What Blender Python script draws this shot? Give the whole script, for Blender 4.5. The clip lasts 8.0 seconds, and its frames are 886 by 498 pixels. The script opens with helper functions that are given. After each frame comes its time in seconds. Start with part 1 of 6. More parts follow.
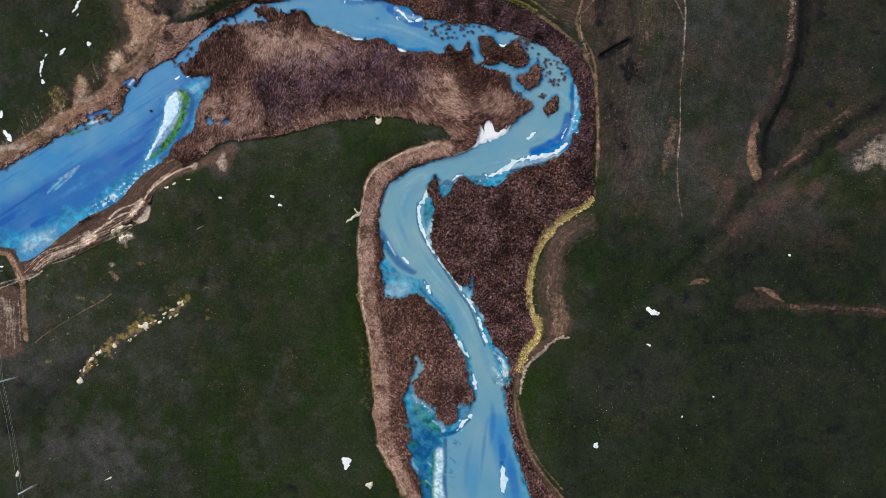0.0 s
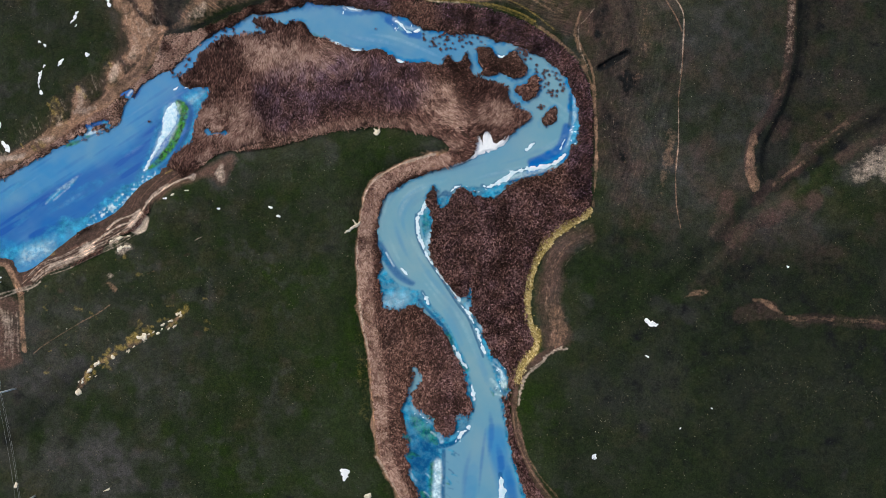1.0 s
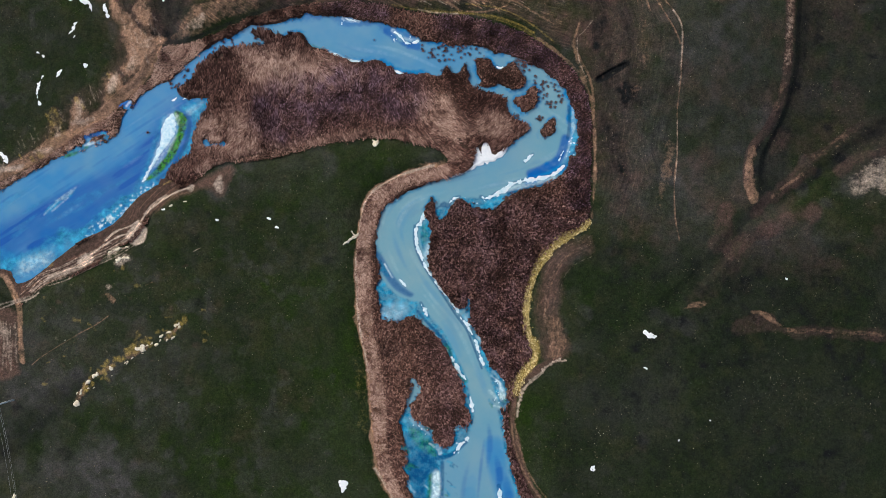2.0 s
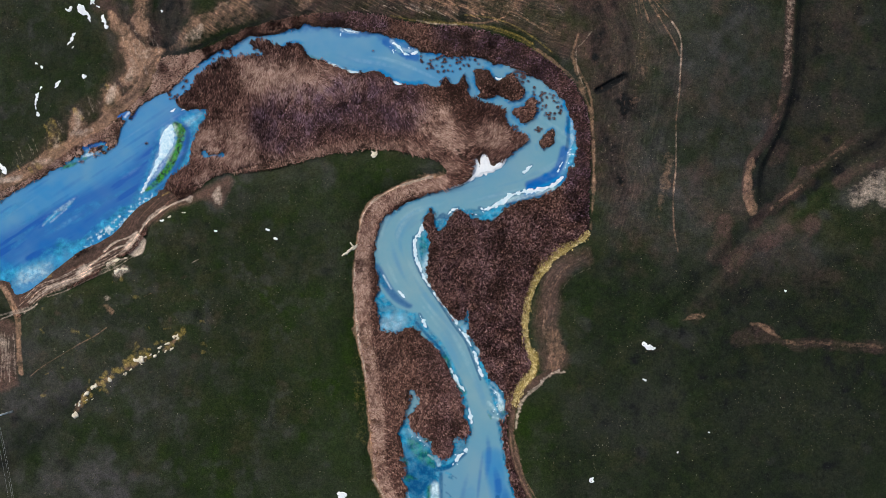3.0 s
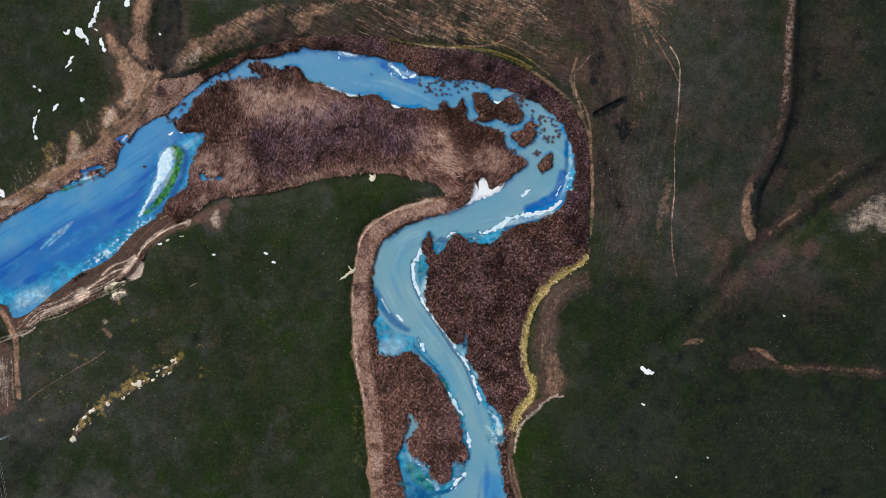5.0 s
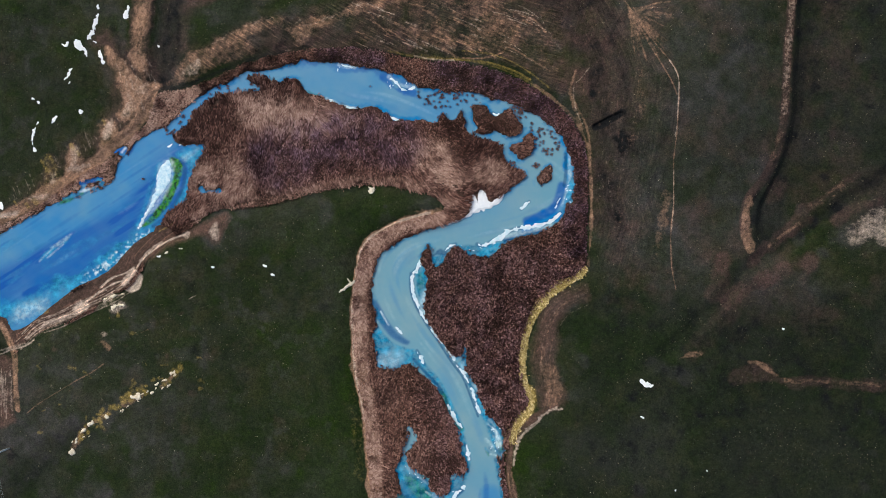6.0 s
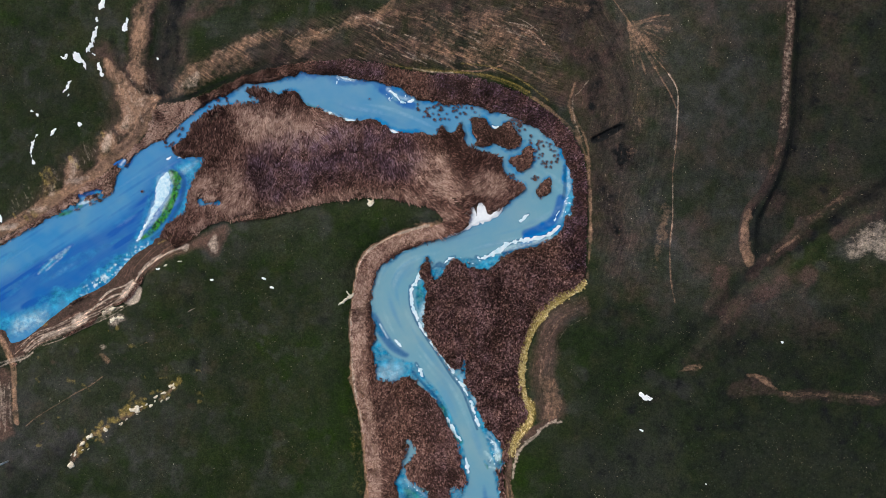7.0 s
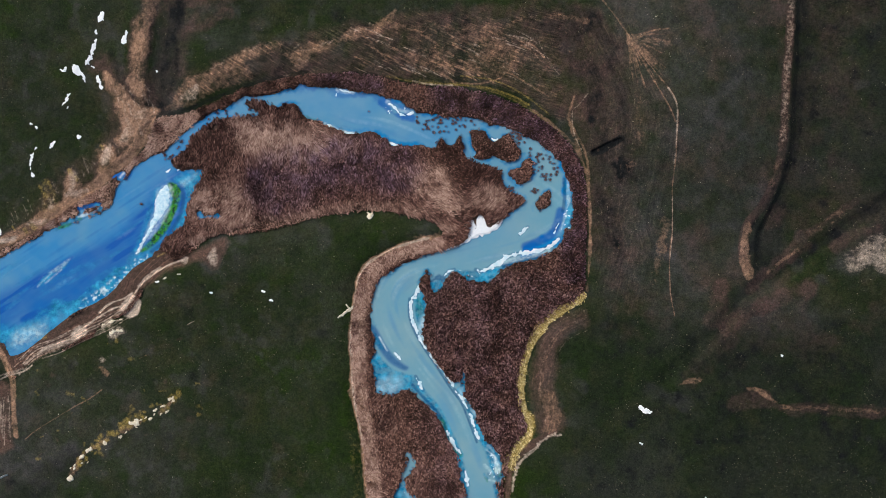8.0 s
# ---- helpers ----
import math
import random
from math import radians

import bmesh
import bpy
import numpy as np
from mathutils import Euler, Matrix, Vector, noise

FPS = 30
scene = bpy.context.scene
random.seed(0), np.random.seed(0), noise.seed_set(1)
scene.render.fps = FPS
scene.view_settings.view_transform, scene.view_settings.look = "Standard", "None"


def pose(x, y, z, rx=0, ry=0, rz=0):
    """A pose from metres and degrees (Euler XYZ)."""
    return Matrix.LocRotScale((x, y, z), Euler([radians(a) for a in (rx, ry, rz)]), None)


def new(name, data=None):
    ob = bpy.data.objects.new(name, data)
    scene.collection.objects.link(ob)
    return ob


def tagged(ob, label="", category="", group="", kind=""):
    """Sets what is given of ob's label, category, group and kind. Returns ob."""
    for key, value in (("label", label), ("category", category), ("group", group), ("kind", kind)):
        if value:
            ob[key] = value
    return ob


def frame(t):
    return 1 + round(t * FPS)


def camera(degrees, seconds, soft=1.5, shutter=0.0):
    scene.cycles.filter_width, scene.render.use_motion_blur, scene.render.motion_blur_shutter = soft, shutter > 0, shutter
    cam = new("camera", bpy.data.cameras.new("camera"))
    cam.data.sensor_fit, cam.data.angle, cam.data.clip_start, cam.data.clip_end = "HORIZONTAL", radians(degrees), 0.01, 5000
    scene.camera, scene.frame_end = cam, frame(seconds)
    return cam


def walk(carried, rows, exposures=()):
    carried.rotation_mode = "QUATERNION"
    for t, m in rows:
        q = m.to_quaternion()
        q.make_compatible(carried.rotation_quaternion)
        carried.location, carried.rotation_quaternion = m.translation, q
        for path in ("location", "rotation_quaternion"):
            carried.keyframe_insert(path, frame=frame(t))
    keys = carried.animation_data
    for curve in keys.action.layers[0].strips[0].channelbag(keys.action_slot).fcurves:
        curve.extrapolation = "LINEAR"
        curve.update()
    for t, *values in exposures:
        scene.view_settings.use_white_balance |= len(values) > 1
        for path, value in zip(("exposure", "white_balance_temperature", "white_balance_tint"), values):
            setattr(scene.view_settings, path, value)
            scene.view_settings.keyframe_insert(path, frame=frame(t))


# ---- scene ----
# ---- camera ----
cam = camera(73.0, 8.0, soft=0.8)
METRES, EYE, TILT, LEAN, TURN = 40.1, 250.0, -88.3, 1.7, 0.0
ROWS = [
    (0.0, 0.0, 0.0, 0.0, 0.0, 0.0, -0.0),
    (0.5, 0.0069, 0.0006, 0.0572, -0.02, -0.0, -0.01),
    (1.0, 0.0144, 0.0011, 0.1162, -0.02, -0.01, 0.0),
    (1.5, 0.0203, 0.0024, 0.174, -0.04, 0.01, -0.02),
    (3.0, 0.0388, 0.0076, 0.3543, -0.05, -0.03, -0.02),
    (3.5, 0.044, 0.009, 0.415, -0.05, -0.04, -0.03),
    (4.0, 0.0482, 0.0107, 0.4761, -0.06, -0.03, -0.03),
    (4.5, 0.0518, 0.0123, 0.5393, -0.05, -0.04, -0.02),
    (6.0, 0.0631, 0.0181, 0.7323, -0.07, -0.04, 0.0),
    (6.5, 0.0662, 0.0186, 0.7988, -0.09, -0.04, 0.01),
    (7.0, 0.0679, 0.0194, 0.8646, -0.11, -0.04, 0.01),
    (7.5, 0.0707, 0.0212, 0.9304, -0.11, -0.03, 0.02),
    (8.0, 0.0721, 0.0228, 0.9966, -0.12, -0.03, 0.04),
]
walk(cam, [(t, pose(0, 0, EYE, TILT, LEAN, TURN) @ pose(METRES * x, METRES * y, METRES * z, 90 + pitch, roll, yaw)) for t, x, y, z, yaw, pitch, roll in ROWS], exposures=[(0.0, -0.27, 6210.0, 6.0), (8.0, -0.27, 6210.0, 6.0)])

# ---- sky and sun ----
SUN_ELEVATION, SUN_FROM = 46.0, 312.0        # degrees above the horizon; compass bearing the light comes from
world = bpy.data.worlds.new("sky")
scene.world = world
world.use_nodes = True
sky = world.node_tree.nodes.new("ShaderNodeTexSky")
sky.sky_type, sky.sun_disc = "NISHITA", False
sky.dust_density = 4.0
sky.sun_elevation, sky.sun_rotation = radians(SUN_ELEVATION), radians(SUN_FROM)
world.node_tree.links.new(sky.outputs[0], world.node_tree.nodes["Background"].inputs[0])
world.node_tree.nodes["Background"].inputs[1].default_value = 0.15
sun = new("sun", bpy.data.lights.new("sun", "SUN"))
sun.data.energy, sun.data.angle, sun.data.color = 2.3, radians(12.0), (1.0, 0.97, 0.93)
bearing = radians(SUN_FROM)
flat = math.cos(radians(SUN_ELEVATION))
toward = Vector((math.sin(bearing) * flat, math.cos(bearing) * flat, math.sin(radians(SUN_ELEVATION))))
sun.matrix_world = Matrix.Translation(toward * 400) @ (-toward).to_track_quat("-Z", "Y").to_matrix().to_4x4()


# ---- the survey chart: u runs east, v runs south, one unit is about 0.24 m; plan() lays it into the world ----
UNIT = math.tan(radians(36.5)) / 784
SHEET = np.array(pose(0, 0, 0, 1.7, 1.7, 0).to_3x3())


def plan(u, v, h=0.0):
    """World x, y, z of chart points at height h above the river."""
    u, v, h = np.broadcast_arrays(np.asarray(u, float), np.asarray(v, float), np.asarray(h, float))
    ray = np.stack([(u - 784) * UNIT, (441 - v) * UNIT, -np.ones_like(u)], -1) @ SHEET.T
    reach = (h - EYE) / ray[..., 2]
    return np.stack([ray[..., 0] * reach, ray[..., 1] * reach, h], -1)


# raster of the chart on which zones are drawn
U0, U1, V0, V1 = -90, 1660, -270, 960
GU, GV = np.meshgrid(np.arange(U0, U1 + 1, dtype=float), np.arange(V0, V1 + 1, dtype=float))
BAND = 60.0


def vnoise(u, v, size, seed, octaves=1):
    """Smooth value noise, about -1 to 1."""
    total, amp, norm = 0.0, 1.0, 0.0
    sheet = u is GU and v is GV
    if sheet:
        u, v = GU[0], GV[:, 0]
    for o in range(octaves):
        table = np.random.RandomState(seed * 31 + o).rand(256, 256) * 2 - 1
        x, y = u / size * 2 ** o + 1000.3, v / size * 2 ** o + 1000.7
        i, j = np.floor(x).astype(int), np.floor(y).astype(int)
        fx, fy = x - i, y - j
        fx, fy = fx * fx * (3 - 2 * fx), fy * fy * (3 - 2 * fy)
        i, j = i % 256, j % 256
        if sheet:
            rows = table[j] * (1 - fy)[:, None] + table[(j + 1) % 256] * fy[:, None]
            total = total + amp * (rows[:, i] * (1 - fx) + rows[:, (i + 1) % 256] * fx)
        else:
            i1, j1 = (i + 1) % 256, (j + 1) % 256
            total = total + amp * ((table[j, i] * (1 - fx) + table[j, i1] * fx) * (1 - fy) + (table[j1, i] * (1 - fx) + table[j1, i1] * fx) * fy)
        norm += amp
        amp *= 0.55
    return total / norm * 1.5


def step(a, b, x):
    t = np.clip((x - a) / (b - a), 0, 1)
    return t * t * (3 - 2 * t)


def smooth(points, closed=False, n=6):
    """Catmull-Rom curve through chart points."""
    p = np.array(points, float)
    q = np.vstack([p[-1:], p, p[:2]]) if closed else np.vstack([2 * p[:1] - p[1:2], p, 2 * p[-1:] - p[-2:-1]])
    out = []
    for k in range(1, len(q) - 2):
        a, b, c, d = q[k - 1], q[k], q[k + 1], q[k + 2]
        for t in np.arange(n) / n:
            out.append(0.5 * (2 * b + (c - a) * t + (2 * a - 5 * b + 4 * c - d) * t * t + (3 * b - a - 3 * c + d) * t ** 3))
    if not closed:
        out.append(q[-2])
    return np.array(out)


ALL = (slice(0, GU.shape[0]), slice(0, GU.shape[1]))


def window(line, band):
    """The part of the raster round a line."""
    (a, b), (c, d) = line.min(0) - band, line.max(0) + band
    clip = lambda x, n: int(min(max(x, 0), n))
    rows, cols = GU.shape
    return slice(clip(b - V0, rows - 1), clip(d - V0 + 2, rows)), slice(clip(a - U0, cols - 1), clip(c - U0 + 2, cols))


def distance(line, band=BAND, cut=ALL):
    """Distance from the raster points of a window to a line, no more than band."""
    gu, gv = GU[cut], GV[cut]
    u0, v0 = gu[0, 0], gv[0, 0]
    far = np.full(gu.shape, float(band))
    for (ax, ay), (bx, by) in zip(line[:-1], line[1:]):
        i0, i1 = int(max(0, min(ax, bx) - band - u0)), int(min(gu.shape[1], max(ax, bx) + band - u0 + 1))
        j0, j1 = int(max(0, min(ay, by) - band - v0)), int(min(gu.shape[0], max(ay, by) + band - v0 + 1))
        if i0 >= i1 or j0 >= j1:
            continue
        x, y = gu[:1, i0:i1], gv[j0:j1, :1]
        dx, dy = bx - ax, by - ay
        t = np.clip(((x - ax) * dx + (y - ay) * dy) / (dx * dx + dy * dy + 1e-9), 0, 1)
        d = np.hypot(x - ax - t * dx, y - ay - t * dy)
        np.minimum(far[j0:j1, i0:i1], d, out=far[j0:j1, i0:i1])
    return far


def inside(ring, cut=ALL):
    """Raster points of a window within a closed ring."""
    gu, gv = GU[cut], GV[cut]
    rows_n, cols_n, u0, v0 = *gu.shape, gu[0, 0], gv[0, 0]
    toggle = np.zeros((rows_n, cols_n + 1), np.int32)
    ring = np.vstack([ring, ring[:1]])
    for (ax, ay), (bx, by) in zip(ring[:-1], ring[1:]):
        if ay == by:
            continue
        lo, hi = (ay, by) if ay < by else (by, ay)
        rows = np.arange(max(0, math.ceil(lo - v0)), min(rows_n - 1, math.ceil(hi - v0) - 1) + 1)
        if len(rows):
            cross = ax + (rows + v0 - ay) * (bx - ax) / (by - ay)
            toggle[rows, np.clip(np.ceil(cross - u0), 0, cols_n).astype(int)] += 1
    return np.cumsum(toggle, 1)[:, :-1] % 2 == 1


def signed(ring, band=BAND):
    """Signed distance to a closed ring: negative within."""
    d = distance(np.vstack([ring, ring[:1]]), band)
    return np.where(inside(ring), -d, d)


def sample(field, u, v):
    """A raster field at chart points."""
    x, y = np.clip(np.asarray(u, float) - U0, 0, U1 - U0 - 1.001), np.clip(np.asarray(v, float) - V0, 0, V1 - V0 - 1.001)
    i, j = x.astype(int), y.astype(int)
    fx, fy = x - i, y - j
    return (field[j, i] * (1 - fx) + field[j, i + 1] * fx) * (1 - fy) + (field[j + 1, i] * (1 - fx) + field[j + 1, i + 1] * fx) * fy


def upland(*points):
    """Chart points given on the northern sheet, which joins the first one along the river."""
    return [(0.9965 * x + 18.1, 0.9913 * y - 0.0047 * x - 163.2) for x, y in points]


def beside(points, off):
    """The same curve, shifted sideways."""
    line = np.array(points, float)
    side = np.gradient(line, axis=0)
    side = np.stack([-side[:, 1], side[:, 0]], -1) / (np.linalg.norm(side, axis=1, keepdims=True) + 1e-6)
    return [tuple(p) for p in line + side * off]


FRAY = vnoise(GU, GV, 26, 90, 4)
PATCHY = np.clip(1.0 + 0.4 * vnoise(GU, GV, 30, 91, 3), 0.45, 1.25)


def stroke(mask, width, soft, strength, *points, fray=0.0):
    """Brush a soft-edged band along a curve into a mask."""
    line = smooth(points)
    sway = min(width + soft, 16) * 0.5 * fray
    reach = width + soft + 2 + 1.5 * sway
    cut = window(line, reach)
    d = distance(line, reach, cut) + FRAY[cut] * sway
    vary = PATCHY[cut] if fray and width >= 2 else 1.0
    np.maximum(mask[cut], strength * vary * (1 - step(width, width + soft, d)), out=mask[cut])


def patch(mask, soft, strength, *points, fray=0.0):
    """Fill a soft-edged area into a mask."""
    ring = smooth(points, True)
    sway = min(soft, 14) * 0.7 * fray
    reach = soft + 2 + 1.5 * sway
    cut = window(ring, reach)
    d = np.where(inside(ring, cut), -1, 1) * distance(np.vstack([ring, ring[:1]]), reach, cut) + FRAY[cut] * sway
    np.maximum(mask[cut], strength * (PATCHY[cut] if fray else 1.0) * (1 - step(-soft, soft, d)), out=mask[cut])


def wisp(mask, width, soft, strength, *points):
    """A streak that thins out towards both ends."""
    line = smooth(points)
    for k in range(4):
        cut_ = int(len(line) * (0.11 * k))
        piece = line[cut_:len(line) - cut_]
        if len(piece) > 2:
            stroke(mask, width * (0.25 + 0.25 * k), soft * (0.7 + 0.1 * k), strength * (0.3 + 0.233 * k), *[tuple(p) for p in piece[::3]], tuple(piece[-1]))


# ---- river banks and shores ----
NORTH_SHORE = [(-90, 345), (-40, 322), (0, 303), (30, 285), (50, 272), (80, 258), (110, 240), (150, 228), (180, 215), (200, 208), (212, 200), (218, 190),
               (222, 175), (228, 160), (240, 150), (250, 138), (262, 128), (275, 118), (295, 110), (310, 100), (325, 88), (335, 75), (350, 65), (365, 52),
               (380, 42), (400, 32), (420, 25), (440, 12), (455, 5), (480, 5), (500, 0), (515, -5), (530, -5), (545, -15), (560, -12), (600, -10)]
EAST_SHORE = [(620, -8), (660, 0), (690, 5), (720, 12), (740, 25), (755, 35), (780, 35), (800, 42), (840, 40), (860, 45), (885, 55), (910, 60), (930, 65),
              (945, 75), (965, 85), (985, 100), (1000, 115), (1010, 130), (1018, 150), (1025, 170), (1028, 210), (1020, 235), (1010, 250), (1000, 268),
              (985, 280), (960, 290), (930, 295), (902, 309), (888, 326), (872, 332), (852, 328), (832, 324), (818, 315), (804, 326), (796, 344), (784, 348), (777, 336), (776, 318)]
BEND_SHORE = [(768, 312), (760, 328), (757, 342), (766, 362), (769, 385), (762, 402), (762, 420), (770, 443), (782, 463), (797, 484), (812, 505), (828, 507),
              (836, 492), (838, 510), (838, 530), (852, 550), (860, 575), (870, 600), (882, 622), (893, 640), (903, 660), (893, 680), (893, 690), (897, 715),
              (902, 740), (906, 770), (912, 790), (920, 810), (926, 840), (936, 870), (945, 900), (955, 940), (960, 985)]
BAY_SHORE = [(755, 985), (750, 930), (745, 870), (737, 840), (727, 815), (722, 790), (726, 772), (718, 755), (722, 738), (713, 712), (715, 692), (730, 690),
             (743, 700), (756, 716), (768, 722), (770, 740), (785, 748), (800, 745), (812, 722), (826, 712), (834, 716), (836, 698), (830, 680), (826, 660),
             (823, 640), (813, 618), (803, 600), (797, 586), (788, 568), (774, 552), (760, 540), (745, 525), (730, 522), (715, 528), (690, 530), (684, 520)]
WEST_SHORE = [(678, 500), (670, 478), (670, 465), (678, 450), (674, 430), (671, 405), (671, 365), (675, 350), (682, 335), (692, 323), (705, 312), (725, 302),
              (750, 291), (780, 281), (800, 273), (830, 264), (852, 255), (880, 243), (897, 234), (905, 220), (925, 205), (937, 193), (936, 182), (920, 176),
              (908, 165), (902, 150), (897, 137), (885, 130), (868, 126), (850, 120), (838, 108), (832, 90), (829, 74), (822, 82), (815, 93), (805, 90)]
CAPE_SHORE = [(796, 78), (790, 84), (783, 96), (756, 91), (730, 93), (705, 88), (690, 76), (670, 68), (640, 71), (620, 67), (605, 60), (590, 55), (575, 49),
              (560, 46), (548, 34), (540, 22), (524, 21), (508, 26), (490, 18), (470, 15), (453, 19), (456, 27), (472, 30), (470, 42), (440, 44), (415, 45),
              (398, 50), (390, 56), (378, 60), (371, 70), (354, 84), (350, 96), (335, 108), (321, 121), (328, 132), (345, 138)]
LAKE_SHORE = [(372, 137), (372, 150), (360, 175), (351, 195), (346, 215), (345, 232), (330, 241), (315, 253), (301, 266), (297, 278), (275, 295), (255, 308),
              (236, 326), (222, 343), (205, 359), (180, 373), (150, 387), (125, 406), (105, 421), (85, 438), (60, 456), (38, 464), (30, 452), (20, 441),
              (0, 438), (-40, 446), (-90, 460)]
water_ring = smooth(NORTH_SHORE + EAST_SHORE + BEND_SHORE + BAY_SHORE + WEST_SHORE + CAPE_SHORE + LAKE_SHORE, True, 4)

# outer edge of the wetland, where the dry land begins
NORTH_EDGE = [(-90, 335), (-30, 305), (0, 290), (55, 262), (100, 235), (130, 210), (160, 190), (200, 165), (230, 140), (260, 115), (275, 95), (285, 75),
              (292, 55), (303, 44), (340, 40), (380, 24), (420, 5), (450, -8), (500, -21), (560, -32), (620, -36), (680, -28), (720, -18), (765, -13),
              (815, -10), (865, -2), (915, 13), (950, 31), (985, 56), (1012, 80), (1030, 105), (1043, 130), (1047, 160), (1050, 220), (1049, 290), (1046, 345)]
EAST_EDGE = [(1042, 360), (1020, 372), (990, 388), (968, 410), (950, 440), (940, 470), (934, 500), (934, 530), (938, 560), (945, 588), (930, 610), (914, 640),
             (905, 690), (909, 740), (921, 780), (943, 830), (978, 875), (1005, 910), (1040, 985)]
WEST_EDGE = [(770, 985), (745, 915), (725, 882), (710, 855), (690, 820), (675, 780), (668, 740), (665, 700), (662, 660), (660, 620), (655, 590), (648, 560),
             (643, 520), (640, 480), (638, 440), (640, 400), (645, 360), (650, 330), (664, 306), (688, 288), (712, 275), (742, 265), (772, 257), (795, 250),
             (798, 240), (785, 226), (760, 215), (720, 208), (680, 205), (640, 207), (600, 212), (560, 220), (520, 232), (480, 243), (440, 246), (400, 250)]
SOUTH_EDGE = [(375, 262), (345, 285), (315, 298), (290, 318), (272, 338), (262, 360), (240, 388), (205, 402), (180, 425), (150, 441), (100, 462), (62, 486),
              (40, 500), (28, 480), (18, 462), (0, 452), (-40, 460), (-90, 474)]
marsh_ring = smooth(NORTH_EDGE + EAST_EDGE + WEST_EDGE + SOUTH_EDGE, True, 4)

ISLANDS = [
    [(847, 68), (862, 66), (872, 68), (880, 80), (894, 82), (912, 72), (924, 84), (934, 95), (935, 112), (916, 121), (900, 114), (885, 110), (870, 117), (856, 112), (858, 105), (849, 92)],
    [(912, 140), (922, 133), (934, 128), (944, 118), (954, 115), (957, 138), (950, 152), (932, 161), (922, 150)],
    [(972, 180), (984, 172), (988, 182), (982, 196), (968, 203), (962, 198)],
    [(735, 690), (748, 688), (746, 674), (740, 668), (733, 676)],
]
POOLS = [
    [(733, 634), (742, 636), (748, 652), (742, 664), (734, 678), (728, 690), (722, 682), (730, 660)],
    [(365, 214), (372, 210), (378, 217), (388, 215), (398, 213), (406, 218), (398, 225), (384, 221), (370, 225)],
    [(114, 242), (134, 226), (158, 214), (180, 207), (197, 203), (188, 212), (160, 226), (134, 240)],
    [(153, 205), (166, 196), (182, 194), (196, 195), (186, 203), (166, 212)],
    [(207, 151), (219, 142), (236, 139), (242, 146), (233, 157), (222, 154)],
    [(872, 606), (884, 618), (896, 630), (903, 648), (903, 668), (898, 684), (890, 676), (880, 640)],
]

ragged = vnoise(GU, GV, 9, 3, 3) * 3.2
marsh = signed(marsh_ring) + vnoise(GU, GV, 14, 5, 2) * 1.5
water = signed(water_ring)
for ring in ISLANDS:
    water = np.maximum(water, -signed(smooth(ring, True)))
for ring in POOLS:
    water = np.minimum(water, signed(smooth(ring, True)))
smooth_shore = np.zeros(GU.shape)
stroke(smooth_shore, 6, 8, 1.0, (38, 464), (105, 421), (150, 387), (222, 343), (275, 295))
wild = np.zeros(GU.shape)
stroke(wild, 10, 10, 1.0, (880, 615), (898, 645), (902, 665), (892, 690), (900, 730)), stroke(wild, 8, 8, 1.0, (838, 495), (838, 530), (855, 560)), stroke(wild, 8, 8, 1.0, (770, 365), (764, 410))
stroke(wild, 9, 9, 1.0, (735, 640), (745, 660), (735, 690), (755, 715), (775, 745), (805, 738), (830, 712)), stroke(wild, 8, 8, 0.8, (672, 440), (674, 490), (690, 528), (740, 522))
stroke(wild, 7, 7, 0.8, (720, 750), (722, 800), (740, 850)), stroke(wild, 6, 6, 0.8, (780, 335), (820, 320), (870, 325)), stroke(wild, 6, 6, 0.7, (1024, 170), (1026, 220), (1008, 255)), stroke(wild, 8, 6, 0.7, (150, 215), (200, 200), (235, 150))
water = water + ragged * (1 - 0.8 * smooth_shore) * (1 + 0.9 * wild) + wild * vnoise(GU, GV, 3.5, 4) * 1.6

# ---- relief: the river lies at height 0 ----
out = np.maximum(marsh, 0)
rise = step(0, 26, marsh)
hills = 6.0 * step(1040, 1300, GU) + 5.0 * step(1420, 1600, GU) * step(440, 260, GV)
knoll = np.exp(-((GU - 1200) / np.where(GU < 1200, 120, 190)) ** 2) * np.exp(-(GV / np.where(GV > 0, 230, 420)) ** 2)
hills = hills + 12.0 * knoll
hills = hills + 3.6 * step(420, 640, GV) * step(560, 150, GU) + 2.0 * step(60, -120, GV) * step(900, 200, GU)
hills = hills + vnoise(GU, GV, 170, 8, 3) * 0.9
spread = step(0, 60, out)
relief = 0.28 + rise * 1.3 + hills * spread + vnoise(GU, GV, 22, 9) * 0.15 * rise
relief = np.where(marsh > 0, relief, 0.28)


def trench(depth, width, soft, *points):
    global relief
    d = distance(smooth(points), width + soft + 2)
    relief = relief - depth * (1 - step(width, width + soft, d))


def scarp(drop, reach, *points):
    """The ground falls away east of the line and climbs back over reach."""
    global relief
    line = smooth(points)
    us = np.interp(GV[:, 0], *line[np.argsort(line[:, 1])][:, ::-1].T)[:, None]
    fade = step(line[:, 1].max() + 40, line[:, 1].max() - 60, GV)
    e = GU - us
    relief = relief - drop * fade * step(0, 12, e) * (1 - step(30, reach, e))


